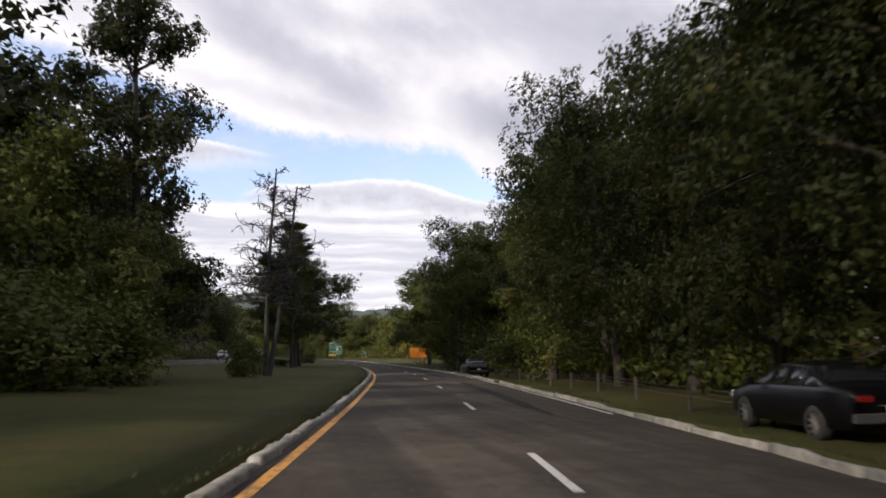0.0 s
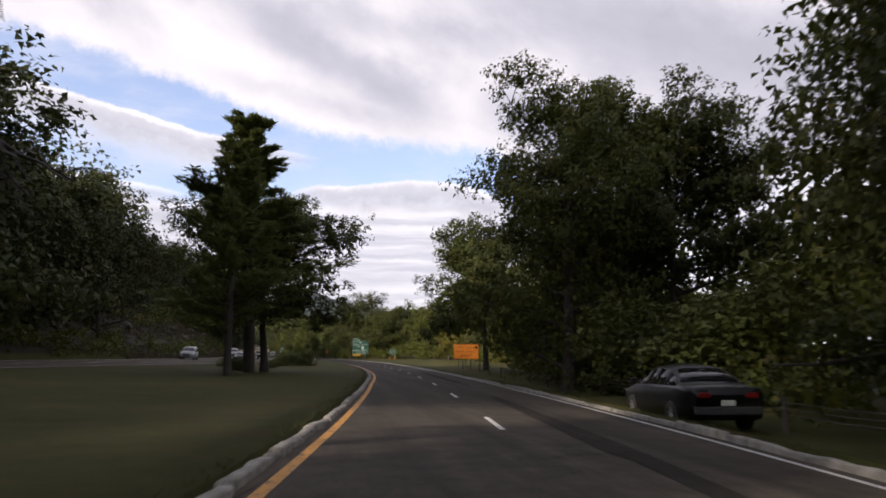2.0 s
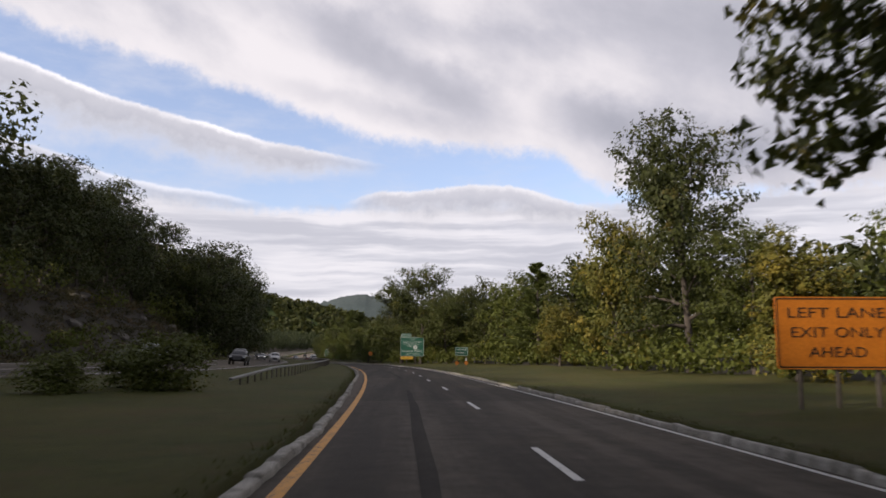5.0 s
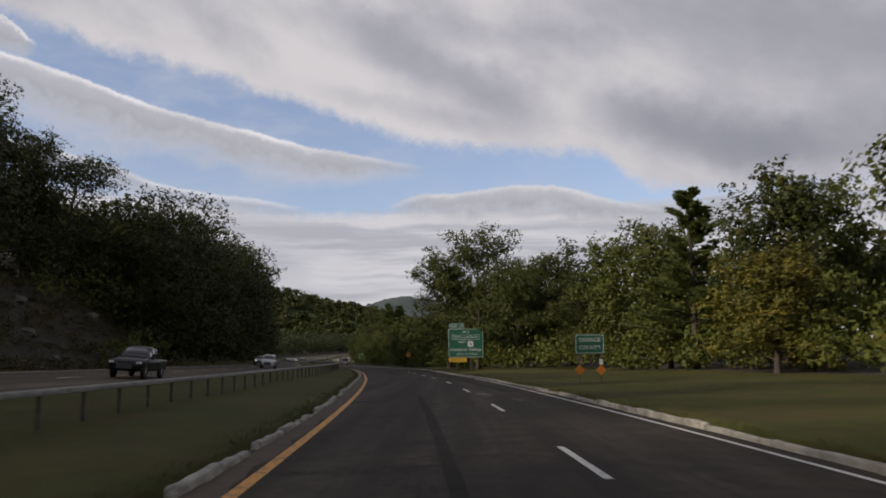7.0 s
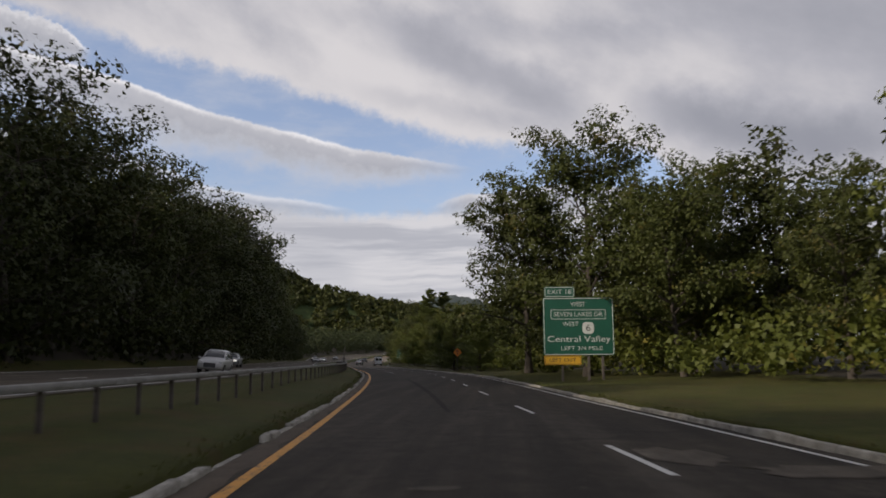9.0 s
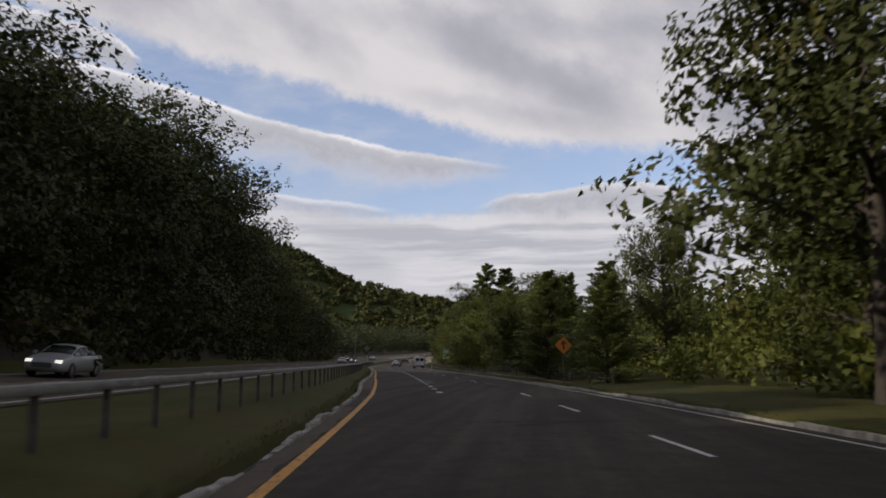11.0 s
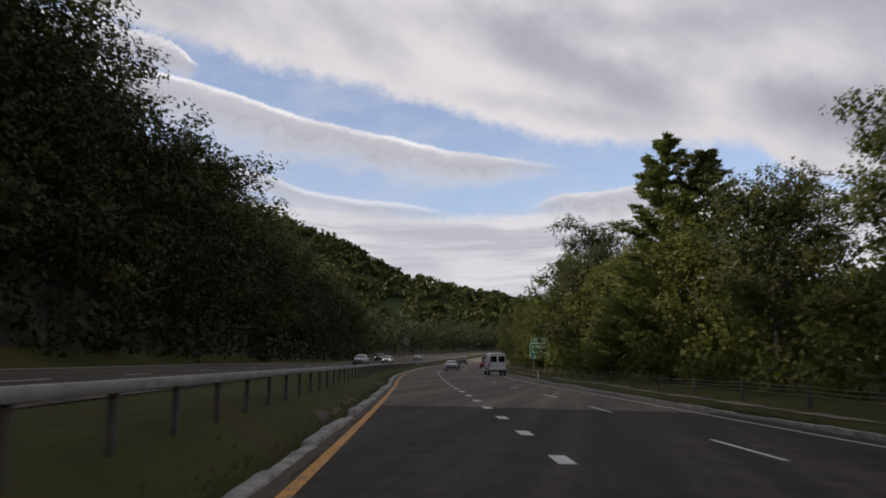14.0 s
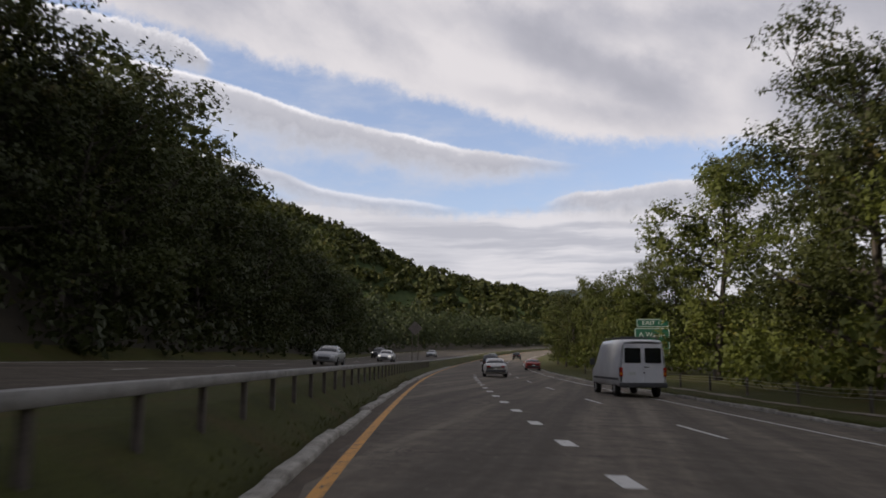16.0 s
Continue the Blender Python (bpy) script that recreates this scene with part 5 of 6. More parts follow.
def guard_rail():
    rail = tagged(new("guard_rail"), "galvanised steel box-beam guard rail on dark posts along the median", "guard rail")
    n0, n1 = 146.0, 560.0

    def prof(s):
        z = RAIL_Z(s) - max(0.0, (158 - s) / 12) * 0.30
        c = [(-0.07, -0.052), (-0.064, -0.058), (0.064, -0.058), (0.07, -0.052), (0.07, 0.052), (0.064, 0.058), (-0.064, 0.058), (-0.07, 0.052), (-0.07, -0.052)]
        return [(RAIL(s) + du, z + dz) for du, dz in c]
    part("beam", strip("beam_body", STEEL, n0, n1, prof, 1.83).data, None, rail)
    bpy.data.objects.remove(bpy.data.objects["beam_body"])

    def shared(name, bm, mat):
        me = bpy.data.meshes.new(name)
        bm.to_mesh(me)
        bm.free()
        me.materials.append(mat)
        return me
    post = shared("post", boxed(-0.035, 0.035, -0.045, 0.045, -1.0, -0.054, bevel=0.008), POST_STEEL)
    splice = shared("splice_plate", boxed(0.069, 0.078, -0.30, 0.30, -0.045, 0.045, bevel=0.003), STEEL)
    s, i = 148.0, 0
    while s < 452:
        z = RAIL_Z(s) - max(0.0, (158 - s) / 12) * 0.30
        o = part("post", post, None, rail)
        o.matrix_world = pose(*at(s, RAIL(s), z), 0, 0, yaw_at(s))
        if i % 3 == 1:
            o = part("splice_plate", splice, None, rail)
            o.matrix_world = pose(*at(s + 0.9, RAIL(s + 0.9), z), 0, 0, yaw_at(s + 0.9))
        s, i = s + 1.83, i + 1
    return rail


def cable_fence(s0, s1, off, label, mat):
    fence = tagged(new("cable_fence"), label, "fence", "cable fences")
    where = lambda s: KERB_R(s) + off
    for i, z in enumerate((0.42, 0.55, 0.68)):
        n = int((s1 - s0) / 2.5) + 1
        ss = np.linspace(s0, s1, n)
        sag = 0.03 * np.sin(np.pi * ((ss - s0) % 5.0) / 5.0)
        pts = at(ss, where(ss), land(ss, where(ss)) + z - sag)
        v, f = tube_arrays(pts, np.full(n, 0.0085), 5)
        part("cable", mesh_of("cable", v, f, mat, True), None, fence)
    me = bpy.data.meshes.new("post")
    bm = boxed(-0.05, 0.05, -0.04, 0.04, -0.3, 0.78, bevel=0.01)
    bm.to_mesh(me)
    bm.free()
    me.materials.append(POST_STEEL)
    for s in np.arange(s0, s1 + 0.1, 5.0):
        o = part("post", me, None, fence)
        o.matrix_world = facing(s, where(s) + 0.06)
    return fence


def letters(text, size, width, mat, parent, x, z, y=-0.022, name="letter"):
    """Words as flat raised letters facing the traffic, centred on x, squeezed or stretched to a width."""
    cu = bpy.data.curves.new("t", "FONT")
    cu.body, cu.size, cu.extrude, cu.align_x, cu.align_y, cu.resolution_u = text, size, 0.003, "CENTER", "CENTER", 3
    cu.offset = -size * 0.004
    tmp = bpy.data.objects.new("t", cu)
    me = bpy.data.meshes.new_from_object(tmp)
    bpy.data.objects.remove(tmp)
    co = np.array([v.co for v in me.vertices])
    k = width / (co[:, 0].max() - co[:, 0].min())
    root = list(range(len(co)))

    def find(a):
        while root[a] != a:
            root[a] = root[root[a]]
            a = root[a]
        return a
    for e in me.edges:
        root[find(e.vertices[0])] = find(e.vertices[1])
    owner = np.array([find(a) for a in range(len(co))])
    spans = sorted((co[owner == o, 0].min(), co[owner == o, 0].max(), o) for o in set(owner))
    glyphs = []
    for lo, hi, o in spans:
        if glyphs and lo < glyphs[-1][0] - 0.3 * (hi - lo):      # a dot over its letter
            glyphs[-1] = (max(hi, glyphs[-1][0]), glyphs[-1][1] + [o])
        else:
            glyphs.append((hi, [o]))
    faces = [list(p.vertices) for p in me.polygons]
    for _, owners in glyphs:
        keep = np.isin(owner, owners)
        at_ = np.cumsum(keep) - 1
        one = bpy.data.meshes.new("letter")
        one.from_pydata([(c[0] * k + x, y - c[2], c[1] + z) for c in co[keep]], [], [[int(at_[a]) for a in f] for f in faces if keep[f[0]]])
        one.materials.append(mat)
        part(name, one, None, parent)
    bpy.data.meshes.remove(me)


def ring_plate(w, h, r, t, y0, y1, inner=0.0):
    """A plate with round corners; with inner, only a border of that breadth."""
    bm = bmesh.new()

    def loop(w, h, r):
        out = []
        for cx, cz, a0 in ((w / 2 - r, h / 2 - r, 0), (-w / 2 + r, h / 2 - r, 90), (-w / 2 + r, -h / 2 + r, 180), (w / 2 - r, -h / 2 + r, 270)):
            for i in range(5):
                a = radians(a0 + i * 22.5)
                out.append((cx + r * math.cos(a), cz + r * math.sin(a)))
        return out
    outer = loop(w, h, r)
    if inner:
        ins = loop(w - 2 * inner, h - 2 * inner, max(r - inner, 0.01))
        a = [bm.verts.new((x, y0, z)) for x, z in outer]
        b = [bm.verts.new((x, y0, z)) for x, z in ins]
        n = len(a)
        faces = [bm.faces.new((a[i], a[(i + 1) % n], b[(i + 1) % n], b[i])) for i in range(n)]
    else:
        faces = [bm.faces.new([bm.verts.new((x, y0, z)) for x, z in outer])]
    ext = bmesh.ops.extrude_face_region(bm, geom=faces)
    bmesh.ops.translate(bm, vec=(0, y1 - y0, 0), verts=[v for v in ext["geom"] if isinstance(v, bmesh.types.BMVert)])
    return bm


def moved(bm, x, y, z, turn=0.0):
    bmesh.ops.transform(bm, matrix=pose(x, y, z, 0, turn, 0), verts=bm.verts)
    return bm


def board(sign, name, w, h, x, z, mat, edge=None, breadth=0.035, r=0.1):
    p = part(name, moved(ring_plate(w, h, r, 0.03, -0.015, 0.02), x, 0, z), mat, sign)
    if edge:
        part("border", moved(ring_plate(w - 0.06, h - 0.06, r, 0.01, -0.021, -0.013, breadth), x, 0, z), edge, p)
    return p


def posts(sign, xs, top, mat=POST_STEEL, w=0.09):
    for x in xs:
        part("post", boxed(x - w / 2, x + w / 2, 0.03, 0.03 + w * 1.4, -0.5, top, bevel=0.01), mat, sign)


def exit_sign():
    g = tagged(new("exit_sign"), "large green motorway exit sign with white lettering on steel posts", "road sign")
    g.matrix_world = facing(246.0, 10.4, turn=-6)
    posts(g, (-0.95, 0.55, 1.35), 4.4, POST_STEEL, 0.12)
    b = board(g, "main_panel", 4.05, 3.3, 0.0, 3.1, SIGN_GREEN, SIGN_WHITE)
    letters("WEST", 0.36, 0.85, SIGN_WHITE, b, 0.0, 4.36)
    part("frame", moved(ring_plate(3.15, 0.55, 0.05, 0.01, -0.021, -0.013, 0.03), 0.0, 0, 3.78), SIGN_WHITE, b)
    letters("SEVEN LAKES DR", 0.36, 2.8, SIGN_WHITE, b, 0.0, 3.78)
    letters("WEST", 0.36, 0.9, SIGN_WHITE, b, -0.45, 3.22)
    shield = part("shield", moved(ring_plate(0.66, 0.68, 0.22, 0.01, -0.024, -0.013), 0.55, 0, 3.0), SIGN_WHITE, b)
    letters("6", 0.55, 0.26, SIGN_BLACK, shield, 0.55, 3.0, -0.030)
    letters("Central Valley", 0.50, 3.6, SIGN_WHITE, b, 0.0, 2.36)
    letters("LEFT 3/4 MILE", 0.30, 2.35, SIGN_WHITE, b, 0.15, 1.84)
    t = board(g, "exit_tab", 1.75, 0.62, -1.05, 5.08, SIGN_GREEN, SIGN_WHITE, 0.03)
    letters("EXIT 18", 0.36, 1.35, SIGN_WHITE, t, -1.05, 5.08)
    y = board(g, "left_exit_panel", 2.1, 0.52, -0.95, 1.17, SIGN_YELLOW, SIGN_BLACK, 0.025, 0.05)
    letters("LEFT EXIT", 0.30, 1.5, SIGN_BLACK, y, -0.95, 1.17)


def rest_area_sign():
    g = tagged(new("exit_sign"), "green exit sign with white lettering beside the lane", "road sign")
    g.matrix_world = facing(437.0, 16.6, turn=-4) @ Matrix.Scale(1.4, 4)
    posts(g, (-0.6, 0.6), 2.9, POST_STEEL, 0.1)
    b = board(g, "main_panel", 2.0, 1.6, 0.0, 2.05, SIGN_GREEN, SIGN_WHITE, 0.03)
    letters("A Wayne", 0.36, 1.5, SIGN_WHITE, b, 0.0, 2.45)
    letters("Rec Area", 0.34, 1.5, SIGN_WHITE, b, 0.0, 1.95)
    for x0, x1, z in ((-0.5, -0.1, 1.5), (0.05, 0.5, 1.5)):
        part("text_bar", boxed(x0, x1, -0.024, -0.013, z - 0.06, z + 0.06), SIGN_WHITE, b)
    t = board(g, "exit_tab", 1.85, 0.5, 0.05, 3.13, SIGN_GREEN, SIGN_WHITE, 0.025)
    letters("EXIT 17", 0.32, 1.2, SIGN_WHITE, t, 0.05, 3.13)


def county_sign():
    g = tagged(new("county_sign"), "small green county line sign on two thin posts", "road sign")
    g.matrix_world = facing(192.8, 8.65, turn=-4) @ pose(0, 0, -0.22)
    posts(g, (-0.5, 0.5), 2.4, POST_STEEL, 0.06)
    b = board(g, "panel", 1.35, 0.9, 0.0, 2.05, SIGN_GREEN, SIGN_WHITE, 0.02, 0.06)
    letters("ORANGE", 0.26, 1.0, SIGN_WHITE, b, 0.0, 2.23)
    letters("COUNTY", 0.26, 1.0, SIGN_WHITE, b, 0.0, 1.88)
    for x in (-0.5, 0.5):
        part("marker_diamond", moved(ring_plate(0.34, 0.34, 0.03, 0.01, -0.02, 0.01), x, 0, 0.85, 45), SIGN_ORANGE, g, "orange diamond marker")
    part("number_plate", boxed(0.42, 0.58, -0.02, 0.01, 1.10, 1.34), SIGN_WHITE, g)


def construction_sign():
    g = tagged(new("construction_sign"), "wide orange roadwork sign with black words on three posts", "road sign")
    g.matrix_world = facing(129.0, 9.6, turn=-3)
    posts(g, (-0.85, 0.0, 0.9), 2.3, POST_STEEL, 0.07)
    b = board(g, "panel", 2.75, 1.62, 0.0, 1.66, SIGN_ORANGE, SIGN_BLACK, 0.03, 0.06)
    letters("LEFT LANE", 0.33, 2.2, SIGN_BLACK, b, 0.0, 2.10, -0.024)
    letters("EXIT ONLY", 0.33, 2.1, SIGN_BLACK, b, 0.0, 1.66, -0.024)
    letters("AHEAD", 0.33, 1.3, SIGN_BLACK, b, 0.0, 1.22, -0.024)


def diamond_sign(s, u, z, size, mat, label, thick=0.08, legs=(0.0,), mark=None, turn=-3, back=False):
    g = tagged(new("warning_sign"), label, "road sign")
    g.matrix_world = facing(s, u, turn=turn)
    posts(g, legs, z + (0.2 if len(legs) == 1 else 0.1), POST_STEEL, thick)
    b = part("panel", moved(ring_plate(size, size, 0.06, 0.02, -0.02, 0.02), 0, 0, z, 45), mat, g)
    if mark:
        part("symbol_shaft", boxed(-0.045, 0.045, -0.028, -0.018, z - 0.28, z + 0.15), mark, b)
        for sx in (-1, 1):
            part("symbol_head", moved(boxed(-0.04, 0.04, -0.028, -0.018, -0.13, 0.13), sx * 0.08, 0, z + 0.16, -sx * 40), mark, b)
    return g


def sign_from_behind():
    g = tagged(new("twin_post_sign"), "two leaning grey timber posts with a small diamond sign", "road sign")
    g.matrix_world = facing(317.2, -3.4) @ pose(0, 0, 0, 0, 4.5, 0)
    for y in (-0.9, 0.9):
        part("post", boxed(-0.034, 0.034, y - 0.034, y + 0.034, -0.5, 3.0, bevel=0.008), WOOD_POST, g)
    part("panel", moved(ring_plate(0.36, 0.36, 0.03, 0.02, -0.99, -0.965), 0, 0, 1.05, 45), SIGN_BACK, g)
    part("plaque", boxed(-0.2, 0.2, -0.985, -0.965, 0.66, 0.76), SIGN_BACK, g)


def delineator(s, u, h=1.15):
    g = tagged(new("delineator_post"), "slim white plastic delineator post beside the kerb", "delineator", "delineators")
    g.matrix_world = facing(s, u)
    bm = boxed(-0.055, 0.055, -0.02, 0.02, -0.1, h, bevel=0.012)
    part("post", bm, SIGN_WHITE, g)
    part("reflector", boxed(-0.04, 0.04, -0.028, -0.019, h - 0.24, h - 0.08), SIGN_YELLOW, g)


guard_rail()
cable_fence(12.0, 122.0, 3.0, "low rusty cable fence on short posts before the wood", POST_STEEL)
cable_fence(292.0, 452.0, 2.6, "slack steel cable fence on short posts before the trees", CABLE)
exit_sign()
rest_area_sign()
county_sign()
construction_sign()
diamond_sign(297.0, 10.2, 2.35, 0.78, SIGN_ORANGE, "orange diamond roadwork sign with a black arrow on a post", mark=SIGN_BLACK)
diamond_sign(464.0, -4.9, 4.1, 1.2, SIGN_BACK, "diamond warning sign seen from behind on two posts in the median", legs=(-0.35, 0.35))
sign_from_behind()
delineator(379.0, 8.9)


def storm_drain(s, u):
    """An iron inlet grate set in the asphalt beside the kerb."""
    g = tagged(new("storm_drain"), "rusty iron storm drain grate set in the asphalt", "drain")
    p = at(s, u, z_road(s, u) + 0.012)
    g.matrix_world = pose(p[0], p[1], p[2], 0, 0, yaw_at(s))
    for x0, x1, y0, y1 in ((-0.26, -0.21, -0.55, 0.55), (0.21, 0.26, -0.55, 0.55), (-0.21, 0.21, -0.55, -0.50), (-0.21, 0.21, 0.50, 0.55), (-0.21, 0.21, -0.02, 0.02)):
        part("frame", boxed(x0, x1, y0, y1, -0.02, 0.012, bevel=0.004), RUST, g)
    part("pit", boxed(-0.21, 0.21, -0.50, 0.50, -0.012, -0.002), RUBBER, g, "dark opening under the grate")
    me = bpy.data.meshes.new("slat")
    bm = boxed(-0.011, 0.011, -0.50, 0.50, -0.002, 0.010)
    bm.to_mesh(me)
    bm.free()
    me.materials.append(RUST)
    for i in range(7):
        part("slat", me, None, g).location = (-0.165 + i * 0.055, 0, 0)


RUBBER = worn("rubber", (0.012, 0.012, 0.012), (0.028, 0.027, 0.026), 3, 60, 0.85)
RUST = worn("rusty_iron", (0.05, 0.022, 0.012), (0.14, 0.062, 0.034), 5, 50, 0.85, 0.2)
storm_drain(307.4, -1.30)

# ---------------------------------------------------------------- vehicles
GLASS, _t, _b = material("tinted_glass", 0.08)
_b.inputs["Base Color"].default_value = (0.012, 0.014, 0.016, 1)
_b.inputs["Specular IOR Level"].default_value = 0.8
TRIM = worn("grey_plastic", (0.030, 0.031, 0.033), (0.055, 0.056, 0.058), 3, 50, 0.6)
ALLOY = worn("alloy", (0.38, 0.38, 0.39), (0.58, 0.58, 0.59), 3, 40, 0.35, 0.8, 0.03)
LAMP_RED = worn("red_lens", (0.20, 0.010, 0.008), (0.34, 0.018, 0.012), 3, 30, 0.25, bump=0.02)
LAMP_AMBER = worn("amber_lens", (0.50, 0.16, 0.01), (0.62, 0.22, 0.015), 3, 30, 0.25, bump=0.02)
LAMP_CLEAR = worn("clear_lens", (0.55, 0.56, 0.57), (0.75, 0.76, 0.77), 3, 30, 0.15, bump=0.02)
CHROME = worn("chrome", (0.55, 0.55, 0.56), (0.7, 0.7, 0.7), 3, 30, 0.15, 1.0, 0.02)


def lit(name, colour, power):
    m, t, b = material(name, 0.3)
    b.inputs["Base Color"].default_value = (*colour, 1)
    b.inputs["Emission Color"].default_value, b.inputs["Emission Strength"].default_value = (*colour, 1), power
    return m


LAMP_ON = lit("lit_headlamp", (1.0, 0.95, 0.85), 0.9)
BRAKE_ON = lit("lit_tail_lamp", (0.14, 0.008, 0.006), 0.02)


def paint(name, c, coat=0.2, gloss=0.5):
    m, t, b = material(name, 0.32)
    b.inputs["Specular IOR Level"].default_value = gloss
    n = add_noise(t, 1.2, 4, 0.6)
    t.links.new(add_ramp(t, n, [(0.3, tuple(v * 0.82 for v in c)), (0.7, c)]), b.inputs["Base Color"])
    b.inputs["Coat Weight"].default_value = coat
    return m


def loft(sections, ring):
    """Vertices of rings along a car. sections: rows of numbers, ring(row) gives the half ring of (half width, z) from the sill up."""
    v = []
    for row in sections:
        half = ring(row)
        pts = [(-w, row[0], z) for w, z in half] + [(w, row[0], z) for w, z in half[::-1]]
        v.append(pts)
    return np.array(v)


def grid_faces(n, k, rows=None, cols=None):
    rows, cols = range(n - 1) if rows is None else rows, range(k - 1) if cols is None else cols
    return [(i * k + j, i * k + j + 1, (i + 1) * k + j + 1, (i + 1) * k + j) for i in rows for j in cols]


def wheel(parent, x, y, r, w, style):
    hub = new("wheel")
    hub.parent = parent
    hub.location = (x, y, r)
    side = 1 if x > 0 else -1
    prof = np.array([(r * 0.62, -w / 2), (r * 0.93, -w / 2), (r, -w * 0.36), (r, w * 0.36), (r * 0.93, w / 2), (r * 0.62, w / 2)])
    n = 24
    a = np.linspace(0, 2 * np.pi, n, endpoint=False)
    v = np.array([(h, rr * np.cos(t), rr * np.sin(t)) for t in a for rr, h in prof])
    k = len(prof)
    f = np.array([(i * k + j, i * k + j + 1, ((i + 1) % n) * k + j + 1, ((i + 1) % n) * k + j) for i in range(n) for j in range(k - 1)])
    part("tyre", mesh_of("tyre", v, f, RUBBER, True), None, hub)
    bm = bmesh.new()
    spokes = 10 if style == "alloy" else 5
    for i in range(spokes):
        m = pose(0, 0, 0, 360 / spokes * i, 0, 0)
        made = bmesh.ops.create_cube(bm, size=1, matrix=m @ Matrix.Translation((side * w * 0.36, 0, r * 0.36)) @ Matrix.Diagonal((0.03, r * (0.10 if style == "alloy" else 0.30), r * 0.58, 1)))
    bmesh.ops.create_cone(bm, cap_ends=True, segments=16, radius1=r * 0.17, radius2=r * 0.14, depth=0.06, matrix=Matrix.Translation((side * w * 0.38, 0, 0)) @ pose(0, 0, 0, 0, 90 * side, 0))
    bmesh.ops.create_cone(bm, cap_ends=True, segments=24, radius1=r * 0.63, radius2=r * 0.63, depth=0.03, matrix=Matrix.Translation((side * w * 0.10, 0, 0)) @ pose(0, 0, 0, 0, 90, 0))
    part("rim", bm, ALLOY, hub)
    return hub


CARS = {
    # y from tail to nose: y, half width, sill z, belt z, roof z, roof half width
    "sedan": dict(r=0.33, axles=(-1.38, 1.42), rows=[(-2.38, 0.72, 0.42, 0.80, 0.82, 0.66), (-2.30, 0.84, 0.28, 0.92, 0.97, 0.74), (-1.75, 0.90, 0.24, 0.98, 1.03, 0.72),
                  (-1.55, 0.91, 0.23, 0.98, 1.06, 0.68), (-0.85, 0.92, 0.22, 0.97, 1.40, 0.58), (-0.2, 0.92, 0.22, 0.96, 1.45, 0.59), (0.35, 0.92, 0.22, 0.95, 1.41, 0.58),
                  (1.15, 0.91, 0.22, 0.93, 1.00, 0.66), (1.4, 0.90, 0.22, 0.90, 0.95, 0.70), (2.1, 0.86, 0.24, 0.78, 0.82, 0.68), (2.33, 0.76, 0.30, 0.68, 0.70, 0.6), (2.42, 0.62, 0.40, 0.60, 0.61, 0.5)],
                  glass=(3, 7)),
    "suv": dict(r=0.37, axles=(-1.42, 1.42), rows=[(-2.32, 0.78, 0.45, 0.98, 1.02, 0.72), (-2.26, 0.90, 0.34, 1.08, 1.20, 0.74), (-1.98, 0.94, 0.32, 1.10, 1.68, 0.66),
                (-1.2, 0.95, 0.30, 1.10, 1.76, 0.67), (-0.3, 0.95, 0.30, 1.09, 1.77, 0.67), (0.25, 0.95, 0.30, 1.08, 1.72, 0.66), (1.0, 0.95, 0.30, 1.07, 1.16, 0.74),
                (1.25, 0.94, 0.30, 1.05, 1.10, 0.76), (2.05, 0.90, 0.32, 0.98, 1.02, 0.72), (2.28, 0.84, 0.36, 0.86, 0.88, 0.66), (2.36, 0.72, 0.46, 0.78, 0.79, 0.6)], glass=(1, 6)),
    "pickup": dict(r=0.40, axles=(-1.75, 1.75), rows=[(-2.85, 0.88, 0.52, 1.05, 1.08, 0.82), (-2.80, 0.96, 0.45, 1.10, 1.13, 0.86), (-1.05, 0.97, 0.42, 1.12, 1.15, 0.86),
                   (-0.98, 0.97, 0.42, 1.14, 1.80, 0.68), (-0.2, 0.97, 0.42, 1.14, 1.88, 0.69), (0.45, 0.97, 0.42, 1.13, 1.82, 0.68), (1.2, 0.97, 0.42, 1.14, 1.22, 0.78),
                   (1.4, 0.96, 0.42, 1.12, 1.18, 0.80), (2.5, 0.94, 0.44, 1.06, 1.10, 0.78), (2.72, 0.90, 0.48, 0.92, 0.95, 0.76), (2.80, 0.80, 0.55, 0.85, 0.86, 0.7)], glass=(2, 6)),
}


def car_ring(row):
    y, w, z0, zb, zr, wr = row
    return [(w * 0.80, z0), (w * 0.96, z0 + 0.06), (w, z0 + (zb - z0) * 0.45), (w * 0.985, zb - 0.06), (w * 0.94, zb), (wr * 1.04 + (w - wr) * 0.12, zb + (zr - zb) * 0.86), (wr * 0.88, zr - 0.01), (wr * 0.45, zr + 0.015)]


